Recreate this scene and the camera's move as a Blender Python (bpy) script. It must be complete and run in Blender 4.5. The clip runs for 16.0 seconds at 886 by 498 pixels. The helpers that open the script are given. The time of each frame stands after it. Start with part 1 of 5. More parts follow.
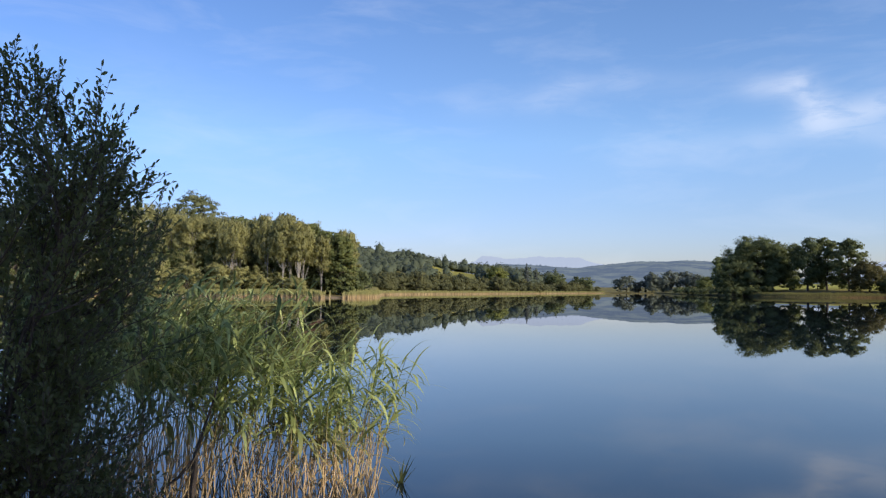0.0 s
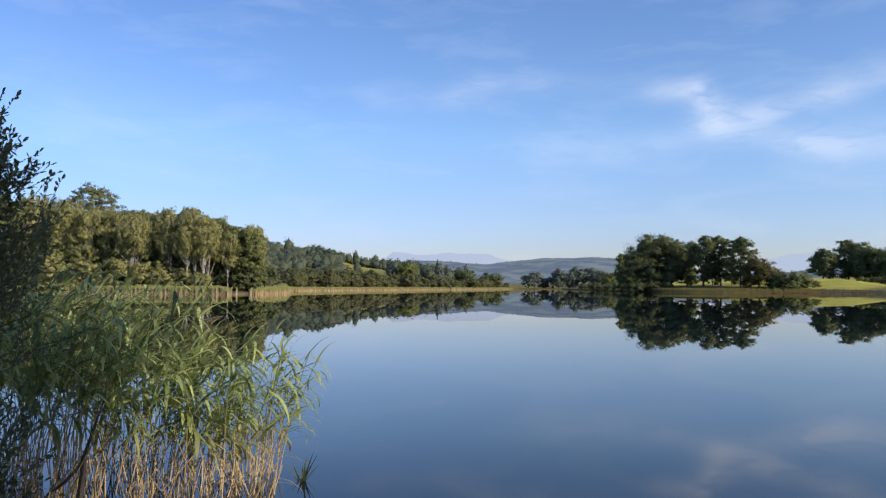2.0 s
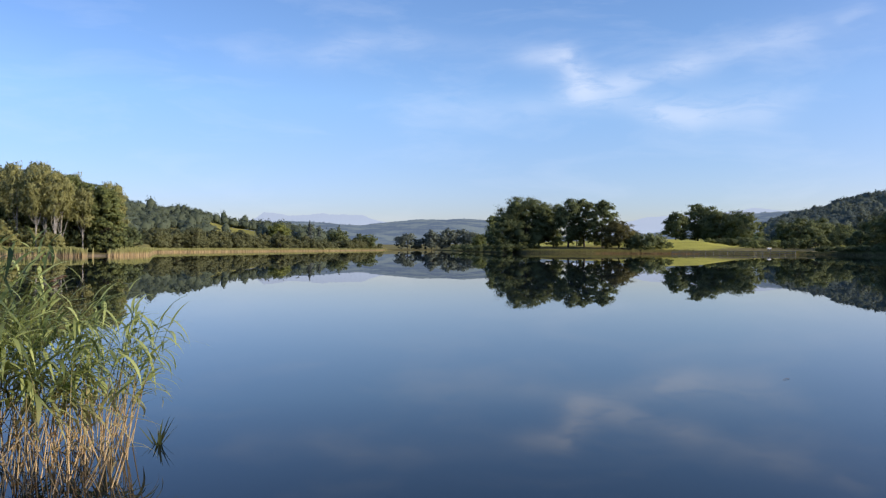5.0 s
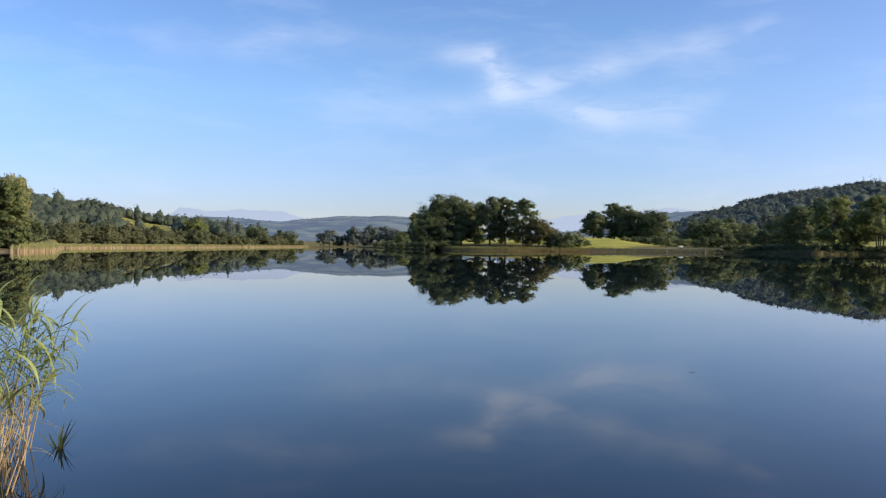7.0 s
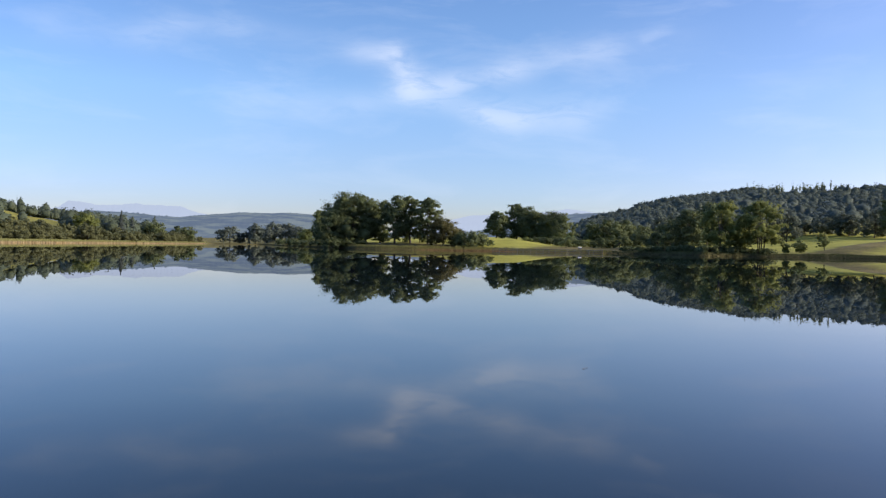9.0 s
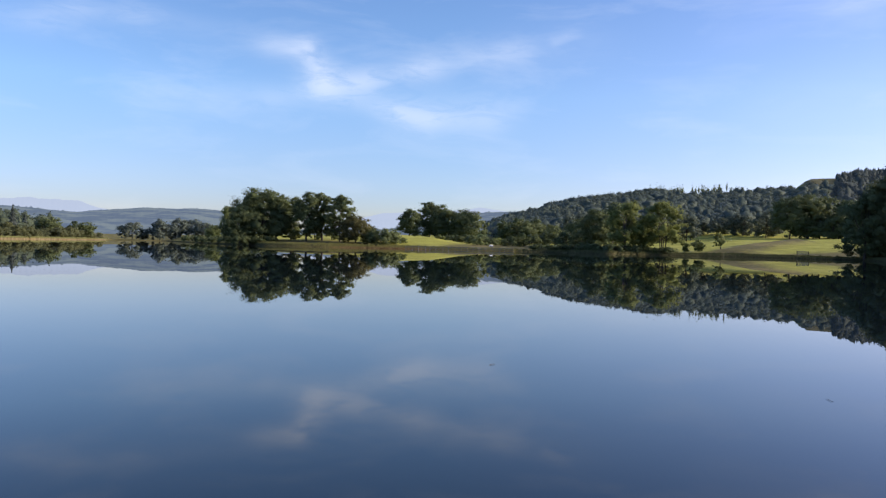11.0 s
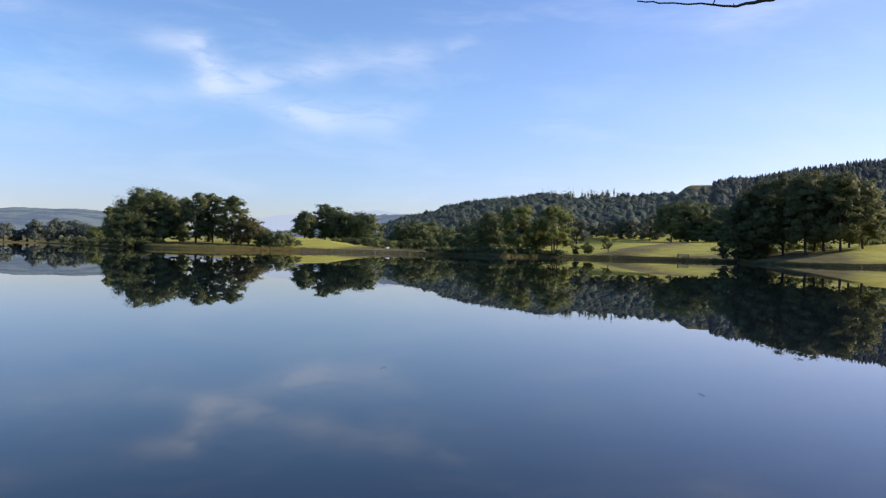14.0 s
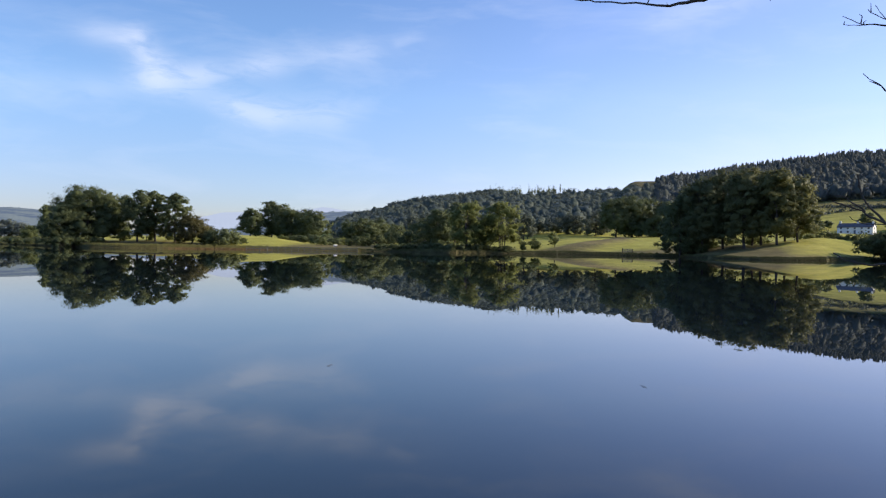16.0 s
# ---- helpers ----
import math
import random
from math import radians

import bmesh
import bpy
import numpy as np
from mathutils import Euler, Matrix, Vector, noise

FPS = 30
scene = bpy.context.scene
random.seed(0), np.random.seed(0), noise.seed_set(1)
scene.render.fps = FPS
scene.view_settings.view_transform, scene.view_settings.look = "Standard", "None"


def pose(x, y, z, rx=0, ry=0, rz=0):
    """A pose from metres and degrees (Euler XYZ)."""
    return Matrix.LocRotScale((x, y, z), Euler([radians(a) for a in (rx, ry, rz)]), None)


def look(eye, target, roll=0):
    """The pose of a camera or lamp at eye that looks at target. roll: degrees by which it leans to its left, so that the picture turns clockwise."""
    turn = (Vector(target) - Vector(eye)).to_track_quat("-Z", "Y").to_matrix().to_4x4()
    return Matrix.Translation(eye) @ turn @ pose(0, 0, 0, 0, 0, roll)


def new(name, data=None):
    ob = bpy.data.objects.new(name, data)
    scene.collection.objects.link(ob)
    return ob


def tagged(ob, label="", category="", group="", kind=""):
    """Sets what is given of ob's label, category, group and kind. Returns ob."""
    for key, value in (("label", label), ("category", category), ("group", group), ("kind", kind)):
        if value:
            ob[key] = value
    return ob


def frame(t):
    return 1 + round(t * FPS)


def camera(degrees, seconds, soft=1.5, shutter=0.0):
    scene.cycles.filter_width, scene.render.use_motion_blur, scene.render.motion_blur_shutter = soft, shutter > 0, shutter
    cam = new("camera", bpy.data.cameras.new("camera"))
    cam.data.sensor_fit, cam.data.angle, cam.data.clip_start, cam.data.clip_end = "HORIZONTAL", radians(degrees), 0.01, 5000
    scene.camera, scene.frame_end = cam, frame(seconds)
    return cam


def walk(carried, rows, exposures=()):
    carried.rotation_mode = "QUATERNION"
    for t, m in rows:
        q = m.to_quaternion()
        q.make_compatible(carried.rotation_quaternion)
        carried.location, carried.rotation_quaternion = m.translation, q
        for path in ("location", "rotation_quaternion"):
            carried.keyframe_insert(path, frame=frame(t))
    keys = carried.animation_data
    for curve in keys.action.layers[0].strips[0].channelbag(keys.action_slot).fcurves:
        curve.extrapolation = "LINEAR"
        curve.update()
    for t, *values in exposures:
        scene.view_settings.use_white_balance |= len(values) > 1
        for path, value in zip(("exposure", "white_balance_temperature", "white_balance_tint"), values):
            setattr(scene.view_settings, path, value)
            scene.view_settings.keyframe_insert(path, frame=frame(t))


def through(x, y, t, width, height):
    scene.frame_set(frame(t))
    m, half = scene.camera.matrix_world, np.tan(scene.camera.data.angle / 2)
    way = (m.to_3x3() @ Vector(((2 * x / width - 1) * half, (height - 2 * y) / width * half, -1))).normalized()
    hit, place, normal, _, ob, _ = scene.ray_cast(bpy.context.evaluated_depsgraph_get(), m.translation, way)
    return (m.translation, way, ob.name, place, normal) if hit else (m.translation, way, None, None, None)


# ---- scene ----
cam = camera(60.69, 16.0, soft=1.25)
EYE, ARM = 1.6, 0.48
# seconds, yaw, pitch and roll of a camera held at arm's length by someone who turns to the right
TURNS = [
    (0, -0.00, 3.13, -0.29), (0.5, -1.20, 3.15, -0.22), (1, -2.43, 3.17, -0.15),
    (1.5, -4.58, 3.12, -0.36), (2, -6.72, 2.87, -0.20), (2.5, -9.09, 2.57, -0.32),
    (3, -10.39, 2.05, -0.34), (3.5, -11.97, 1.20, -0.25), (4, -13.34, 0.49, -0.17),
    (6.5, -20.88, -0.27, -0.39), (7, -22.13, -0.23, -0.41), (7.5, -23.03, -0.20, -0.40),
    (8, -24.73, -0.27, -0.45), (8.5, -26.36, -0.33, -0.62), (9, -29.32, -0.24, -1.01),
    (11.5, -36.99, -0.33, -1.13), (12, -38.39, -0.27, -1.03), (12.5, -40.18, -0.01, -1.13),
    (13, -41.74, -0.01, -1.16), (13.5, -42.77, 0.04, -1.15), (14, -43.73, 0.09, -1.33),
    (14.5, -44.90, 0.10, -1.38), (15, -45.84, 0.02, -1.26), (15.5, -46.82, -0.04, -0.98),
    (16, -47.63, -0.09, -0.86),
]


def held(t, yaw, pitch, roll):
    a = radians(-yaw)
    drop = float(np.interp(t, (0, 1.5, 4, 8, 16), (0, 0, -0.03, -0.04, -0.04)))
    return pose(ARM * math.sin(a), ARM * (math.cos(a) - 1), EYE + drop, 90 + pitch, roll, yaw)


walk(cam, [(row[0], held(*row)) for row in TURNS], exposures=[(0.0, 0.61, 6500, 10), (8.0, 0.69, 6500, 10), (16.0, 0.74, 6560, 11)])

# ---- sky, sun ----
SUN_AZ, SUN_EL = 127.0, 24.0


def at(az, d, z=0.0):
    """A place by bearing in degrees (clockwise from +y) and distance."""
    a = radians(az)
    return Vector((d * math.sin(a), d * math.cos(a), z))


class Nodes:
    """A short hand for node trees."""

    def __init__(self, tree):
        self.tree = tree
        tree.nodes.clear()

    def add(self, kind, inputs=None, **props):
        n = self.tree.nodes.new(kind)
        for k, v in props.items():
            setattr(n, k, v)
        for k, v in (inputs or {}).items():
            if isinstance(v, bpy.types.NodeSocket):
                self.tree.links.new(v, n.inputs[k])
            else:
                n.inputs[k].default_value = v
        return n

    def math(self, op, a, b=None, c=None, clamp=False):
        n = self.add("ShaderNodeMath", {i: v for i, v in enumerate((a, b, c)) if v is not None}, operation=op, use_clamp=clamp)
        return n.outputs[0]

    def noise(self, vector, scale, detail=3.0, rough=0.5, distortion=0.0):
        n = self.add("ShaderNodeTexNoise", {"Scale": scale, "Detail": detail, "Roughness": rough, "Distortion": distortion})
        if vector is not None:
            self.tree.links.new(vector, n.inputs["Vector"])
        return n.outputs[0]

    def ramp(self, fac, stops):
        n = self.add("ShaderNodeValToRGB", {"Fac": fac})
        cr = n.color_ramp
        while len(cr.elements) < len(stops):
            cr.elements.new(0.5)
        for e, (p, c) in zip(cr.elements, stops):
            e.position, e.color = p, (*c, 1)
        return n.outputs[0]

    def mix(self, fac, a, b):
        n = self.add("ShaderNodeMix", data_type="RGBA")
        for i, v in ((0, fac), (6, a), (7, b)):
            if isinstance(v, bpy.types.NodeSocket):
                self.tree.links.new(v, n.inputs[i])
            else:
                n.inputs[i].default_value = (*v, 1) if i else v
        return n.outputs[2]


world = bpy.data.worlds.new("sky")
scene.world = world
world.use_nodes = True
w = Nodes(world.node_tree)
sky = w.add("ShaderNodeTexSky", sky_type="NISHITA", sun_disc=False, sun_elevation=radians(SUN_EL), sun_rotation=radians(SUN_AZ), altitude=60, air_density=1.0, dust_density=0.25, ozone_density=1.6)
way = w.add("ShaderNodeTexCoord").outputs["Generated"]
xyz = w.add("ShaderNodeSeparateXYZ", {0: way})
flat = w.math("SQRT", w.math("ADD", w.math("MULTIPLY", xyz.outputs[0], xyz.outputs[0]), w.math("MULTIPLY", xyz.outputs[1], xyz.outputs[1])))
bearing = w.math("MULTIPLY", w.math("ARCTAN2", xyz.outputs[0], xyz.outputs[1]), 57.29578)
rise = w.math("MULTIPLY", w.math("DIVIDE", xyz.outputs[2], w.math("MAXIMUM", flat, 0.001)), 57.29578)
plane = w.add("ShaderNodeCombineXYZ", {0: bearing, 1: rise}).outputs[0]
warp = w.add("ShaderNodeTexNoise", {"Vector": plane, "Scale": 0.22, "Detail": 3.0})
shift = w.add("ShaderNodeVectorMath", {0: warp.outputs[1], 1: (0.5, 0.5, 0.5)}, operation="SUBTRACT").outputs[0]
bent = w.add("ShaderNodeVectorMath", {0: shift, 1: (1.1, 0.6, 0.0)}, operation="MULTIPLY").outputs[0]
bent = w.add("ShaderNodeVectorMath", {0: plane, 1: bent}, operation="ADD").outputs[0]
bx = w.add("ShaderNodeSeparateXYZ", {0: bent})
# wisps of cirrus: bearing and rise of both ends in degrees, half width, strength
WISPS = [
    (22.9, 14.3, 25.1, 14.4, 0.54, 0.3), (25.1, 14.3, 26.4, 12.9, 0.54, 0.27), (26.4, 12.9, 26.7, 11.9, 0.62, 0.24),
    (26.5, 11.8, 29.8, 12.1, 0.67, 0.3), (29.4, 12.2, 34.0, 13.3, 0.62, 0.22), (34.0, 13.3, 41.3, 14.7, 0.58, 0.2),
    (40.7, 14.6, 46.3, 15.2, 0.92, 0.06), (14.0, 9.8, 23.0, 10.6, 0.58, 0.1), (23.0, 10.6, 26.4, 11.0, 0.58, 0.12),
    (27.5, 11.0, 32.0, 10.1, 0.5, 0.17), (32.0, 10.1, 34.5, 9.4, 0.54, 0.2), (33.7, 9.4, 38.7, 9.4, 0.67, 0.24),
    (34.5, 10.3, 39.1, 10.5, 1.0, 0.13), (1.7, 14.3, 7.7, 14.5, 0.62, 0.1), (7.7, 14.5, 9.6, 15.6, 0.58, 0.11),
    (9.6, 15.6, 13.5, 15.7, 0.58, 0.13), (13.5, 15.7, 20.0, 15.0, 0.54, 0.08), (13.5, 11.5, 20.5, 11.1, 0.5, 0.06),
    (44.1, 15.4, 45.4, 15.9, 0.25, 0.16), (63.3, 16.7, 66.2, 17.5, 0.54, 0.16), (66.2, 17.5, 68.4, 17.8, 0.58, 0.12),
    (68.4, 17.8, 72.8, 18.5, 0.75, 0.12), (56.6, 15.3, 63.3, 16.5, 0.67, 0.05), (60, 10.4, 69, 10.4, 1.03, 0.05),
    (-22, 15, -15, 11, 1.94, 0.06),
]
cover = None
for a0, r0, a1, r1, half, strength in WISPS:
    la, lr = a1 - a0, r1 - r0
    n2 = la * la + lr * lr
    pa, pr = w.math("SUBTRACT", bx.outputs[0], a0), w.math("SUBTRACT", bx.outputs[1], r0)
    h = w.math("DIVIDE", w.math("MULTIPLY_ADD", pa, la, w.math("MULTIPLY", pr, lr)), n2, clamp=True)
    da, dr = w.math("SUBTRACT", pa, w.math("MULTIPLY", h, la)), w.math("SUBTRACT", pr, w.math("MULTIPLY", h, lr))
    d2 = w.math("MULTIPLY_ADD", da, w.math("MULTIPLY", da, 0.4), w.math("MULTIPLY", dr, dr))
    wisp = w.math("MULTIPLY", w.math("EXPONENT", w.math("MULTIPLY", d2, -0.4 / (half * half))), strength * 0.8)
    cover = wisp if cover is None else w.math("ADD", cover, wisp)
streak = w.add("ShaderNodeVectorMath", {0: bent, 1: (0.25, 0.9, 1.0)}, operation="MULTIPLY").outputs[0]
grain = w.noise(streak, 1.3, 6.0, 0.62, 0.6)
veil = w.math("MULTIPLY", w.math("SUBTRACT", w.noise(streak, 0.35, 5.0, 0.6, 0.4), 0.5, clamp=True), 0.55)
cover = w.math("MULTIPLY", cover, w.math("MULTIPLY_ADD", grain, 2.6, -0.4, clamp=True))
cover = w.math("ADD", cover, veil, clamp=True)
tuned = w.add("ShaderNodeHueSaturation", {"Saturation": 1.1, "Value": 1.0, "Color": sky.outputs[0]}).outputs[0]
tinted = w.add("ShaderNodeVectorMath", {0: tuned, 1: (0.95, 1.02, 1.245)}, operation="MULTIPLY").outputs[0]
low = w.ramp(w.math("DIVIDE", rise, 16.0, clamp=True), [(0.0, (0.77, 0.735, 0.81)), (0.25, (0.87, 0.85, 0.93)), (0.7, (1.0, 1.0, 1.0))])
tinted = w.add("ShaderNodeVectorMath", {0: tinted, 1: low}, operation="MULTIPLY").outputs[0]
away = w.math("MULTIPLY", w.math("DIVIDE", w.math("SUBTRACT", 62.0, bearing), 40.0, clamp=True), w.math("SUBTRACT", 1.0, w.math("DIVIDE", rise, 11.0, clamp=True), clamp=True))
tinted = w.mix(away, tinted, w.add("ShaderNodeVectorMath", {0: tinted, 1: (0.77, 0.75, 0.82)}, operation="MULTIPLY").outputs[0])
left = w.math("DIVIDE", w.math("SUBTRACT", 12.0, bearing), 45.0, clamp=True)
tinted = w.mix(left, tinted, w.add("ShaderNodeVectorMath", {0: tinted, 1: (0.8, 0.84, 0.95)}, operation="MULTIPLY").outputs[0])
right = w.math("DIVIDE", w.math("SUBTRACT", bearing, 36.0), 34.0, clamp=True)
tinted = w.mix(right, tinted, w.add("ShaderNodeVectorMath", {0: tinted, 1: (1.2, 1.0, 1.03)}, operation="MULTIPLY").outputs[0])
clouded = w.mix(cover, tinted, (5.8, 6.2, 7.2))
w.add("ShaderNodeOutputWorld", {0: w.add("ShaderNodeBackground", {0: clouded, 1: 0.1}).outputs[0]})

sun = new("sun", bpy.data.lights.new("sun", "SUN"))
sun.data.energy, sun.data.angle, sun.data.color = 3.6, radians(0.6), (1.0, 0.88, 0.72)
sun.matrix_world = look(tuple(at(SUN_AZ, math.cos(radians(SUN_EL)), math.sin(radians(SUN_EL))) * 50), (0, 0, 0))


# ---- materials ----
def material(name):
    m = bpy.data.materials.new(name)
    m.use_nodes = True
    return m, Nodes(m.node_tree)


def surface(n, colour, rough=0.8, bump=None, strength=0.3, dist=0.02, metal=0.0, spec=0.3):
    ins = {"Base Color": colour if isinstance(colour, bpy.types.NodeSocket) else (*colour, 1), "Roughness": rough, "Metallic": metal, "Specular IOR Level": spec}
    if bump is not None:
        ins["Normal"] = n.add("ShaderNodeBump", {"Height": bump, "Strength": strength, "Distance": dist}).outputs[0]
    return n.add("ShaderNodeBsdfPrincipled", ins).outputs[0]


def finish(n, shader):
    n.add("ShaderNodeOutputMaterial", {0: shader})


def foliage(name, dark, mid, light, through=0.35, rough=0.55, patch=0.12, relief=0.0, gloss=0.08, by_tree=False):
    """Leaves: each with its own shade, and patches of lighter and darker growth over the crown."""
    m, n = material(name)
    pos = n.add("ShaderNodeNewGeometry")
    own = pos.outputs["Random Per Island"]
    broad = n.noise(pos.outputs["Position"], patch, 4.0, 0.6)
    tone = n.math("MULTIPLY_ADD", own, 0.14, n.math("MULTIPLY_ADD", broad, 1.4, -0.28), clamp=True)
    if by_tree:
        own_tree = n.add("ShaderNodeAttribute", attribute_name="tone").outputs["Fac"]
        tone = n.math("MULTIPLY_ADD", own, 0.06, n.math("MULTIPLY_ADD", own_tree, 0.85, n.math("MULTIPLY_ADD", broad, 1.1, -0.5)), clamp=True)
    col = n.ramp(tone, [(0.0, dark), (0.5, mid), (1.0, light)])
    if relief:
        clumps = n.noise(pos.outputs["Position"], relief, 4.0, 0.65)
        col = n.mix(n.math("MULTIPLY_ADD", clumps, 1.2, 0.0, clamp=True), dark, col)
        leaf = surface(n, col, rough, clumps, 0.4, 1.2, spec=0.1)
    else:
        leaf = surface(n, col, rough, spec=gloss)
    back = n.add("ShaderNodeBsdfTranslucent", {0: n.mix(0.5, col, tuple(min(1, c * 1.5) for c in light))}).outputs[0]
    finish(n, n.add("ShaderNodeMixShader", {0: through, 1: leaf, 2: back}).outputs[0])
    return m


def plain(name, dark, light, scale=4.0, rough=0.8, bump=0.3, dist=0.02, spec=0.3):
    """A surface of two shades that vary at two scales, with fine relief."""
    m, n = material(name)
    p = n.add("ShaderNodeTexCoord").outputs["Object"]
    fine = n.noise(p, scale * 6, 5.0, 0.6)
    tone = n.math("MULTIPLY_ADD", fine, 0.5, n.math("MULTIPLY", n.noise(p, scale * 0.5, 3.0), 0.5), clamp=True)
    finish(n, surface(n, n.ramp(tone, [(0.3, dark), (0.7, light)]), rough, fine, bump, dist, spec=spec))
    return m


OAK = foliage("oak_leaves", (0.063, 0.079, 0.042), (0.113, 0.136, 0.060), (0.185, 0.20, 0.08), 0.32, patch=0.35)
LIGHT_LEAF = foliage("ash_leaves", (0.10, 0.118, 0.042), (0.185, 0.208, 0.068), (0.28, 0.295, 0.10), 0.5, patch=0.25)
CLUMP_LEAF = foliage("clump_oak_leaves", (0.074, 0.084, 0.045), (0.130, 0.142, 0.062), (0.205, 0.206, 0.083), 0.35, patch=0.3)
# far trees: distance haze is put into these paler, bluer leaf colours
HAZED_FAR_LEAF = foliage("hazed_alder_leaves", (0.10, 0.125, 0.105), (0.145, 0.17, 0.135), (0.195, 0.215, 0.16), 0.35, patch=0.12)
HAZED_FOOT_LEAF = foliage("hazed_foot_leaves", (0.078, 0.096, 0.076), (0.12, 0.14, 0.10), (0.175, 0.188, 0.122), 0.3, patch=0.15)
# lighter olive copy of the clump oak, with sunlight put into the colour
SUNNY_LEAF = foliage("sunlit_oak_leaves", (0.085, 0.092, 0.042), (0.145, 0.152, 0.06), (0.22, 0.215, 0.082), 0.35, patch=0.3)
BIRCH = foliage("birch_leaves", (0.23, 0.232, 0.105), (0.33, 0.325, 0.14), (0.43, 0.41, 0.185), 0.5, patch=0.25)
ALDER = foliage("alder_leaves", (0.105, 0.128, 0.052), (0.175, 0.20, 0.076), (0.26, 0.275, 0.105), 0.45, patch=0.25)
HAZEL = foliage("hazel_leaves", (0.15, 0.17, 0.075), (0.225, 0.245, 0.10), (0.31, 0.32, 0.135), 0.48, patch=0.25)
PALE_LEAF = foliage("poplar_leaves", (0.085, 0.10, 0.055), (0.15, 0.17, 0.085), (0.22, 0.235, 0.12), 0.4)
SCRUB = foliage("scrub_leaves", (0.085, 0.092, 0.045), (0.135, 0.142, 0.068), (0.20, 0.20, 0.095), 0.42, patch=0.2)
# woods on the low hill: base colour lifted to imitate haze
HAZY_LEAF = foliage("hazed_slope_leaves", (0.082, 0.104, 0.068), (0.125, 0.148, 0.092), (0.178, 0.192, 0.116), 0.3, patch=0.2, relief=0.5)
THORN = foliage("thorn_leaves", (0.058, 0.056, 0.024), (0.095, 0.088, 0.034), (0.135, 0.122, 0.045), 0.3)
CONIFER = foliage("conifer_needles", (0.012, 0.022, 0.014), (0.024, 0.040, 0.024), (0.045, 0.065, 0.034), 0.1, 0.7)
# hillside growth: aerial haze painted in as greyed, lightened greens
HAZED_HILL_WOOD = foliage("hazed_hill_wood_leaves", (0.076, 0.096, 0.08), (0.118, 0.142, 0.103), (0.172, 0.186, 0.12), 0.2, patch=0.012, relief=0.3, by_tree=True)
HAZED_CONIFER = foliage("hazed_conifer_needles", (0.082, 0.096, 0.086), (0.104, 0.12, 0.102), (0.135, 0.15, 0.118), 0.2, 0.75, patch=0.012, relief=0.3, by_tree=True)
WILLOW = foliage("willow_leaves", (0.06, 0.075, 0.03), (0.105, 0.122, 0.045), (0.175, 0.185, 0.07), 0.42, 0.45, patch=1.4, gloss=0.3)
BARK = plain("bark", (0.045, 0.036, 0.028), (0.11, 0.09, 0.07), 3.0, 0.9, 0.6, 0.03)
PALE_BARK = plain("birch_bark", (0.2, 0.18, 0.15), (0.46, 0.43, 0.38), 1.2, 0.8, 0.4, 0.02)
TWIG = plain("twig_bark", (0.05, 0.04, 0.03), (0.11, 0.09, 0.068), 30.0, 0.8, 0.5, 0.003)
WOOD = plain("weathered_wood", (0.22, 0.19, 0.14), (0.38, 0.33, 0.25), 5.0, 0.85, 0.4, 0.01)
WHITE = plain("limewash", (0.70, 0.69, 0.66), (0.84, 0.83, 0.80), 1.0, 0.8, 0.2, 0.01)
SLATE = plain("slate", (0.06, 0.065, 0.075), (0.13, 0.135, 0.15), 1.5, 0.6, 0.3, 0.02)
DARK_PANE = plain("window_glass", (0.02, 0.022, 0.025), (0.04, 0.045, 0.05), 1.0, 0.1, 0.0, 0.01, 0.5)


def reed_material(name, straw_to, green_from, straw, green, lit, drifts=0.2):
    """Straw-coloured stalks below, green blades above, by height over the water."""
    m, n = material(name)
    g = n.add("ShaderNodeNewGeometry")
    z = n.add("ShaderNodeSeparateXYZ", {0: g.outputs["Position"]}).outputs[2]
    own = g.outputs["Random Per Island"]
    level = n.math("MULTIPLY_ADD", own, (green_from - straw_to) * 0.4, z)
    high = n.add("ShaderNodeMapRange", {"Value": level, "From Min": straw_to, "From Max": green_from}).outputs[0]
    stalk = n.mix(own, tuple(c * 0.5 for c in straw), straw)
    blade = n.mix(own, green, lit)
    drift = n.noise(n.add("ShaderNodeVectorMath", {0: g.outputs["Position"], 1: (0.12, 0.3, 0.3)}, operation="MULTIPLY").outputs[0], 1.0, 3.0)
    stalk = n.mix(n.math("MULTIPLY_ADD", drift, 2.4, -0.8, clamp=True), n.mix(drifts, stalk, green), stalk)
    col = n.mix(high, stalk, blade)
    leaf = surface(n, col, 0.6, spec=0.25)
    back = n.add("ShaderNodeBsdfTranslucent", {0: col}).outputs[0]
    finish(n, n.add("ShaderNodeMixShader", {0: 0.46, 1: leaf, 2: back}).outputs[0])
    return m


SHORE_REED = reed_material("shore_reed", 0.4, 0.95, (0.66, 0.49, 0.27), (0.24, 0.25, 0.085), (0.40, 0.38, 0.15), 0.0)
REED_LEAF = reed_material("reed_blade", 0.25, 0.65, (0.62, 0.47, 0.25), (0.09, 0.13, 0.042), (0.60, 0.66, 0.25))
REED_STEM = reed_material("reed_stem", 0.45, 0.95, (0.92, 0.70, 0.41), (0.12, 0.15, 0.04), (0.28, 0.31, 0.09))
PLUME = plain("reed_plume", (0.16, 0.09, 0.07), (0.30, 0.19, 0.14), 30.0, 0.9)

# water: clear, dark and almost still
WATER, n = material("lake_water")
p = n.add("ShaderNodeTexCoord").outputs["Object"]
swell = n.math("ADD", n.noise(p, 0.9, 3.0, 0.5), n.math("MULTIPLY", n.noise(p, 0.05, 2.0), 3.0))
bump = n.add("ShaderNodeBump", {"Height": swell, "Strength": 0.02, "Distance": 0.02}).outputs[0]
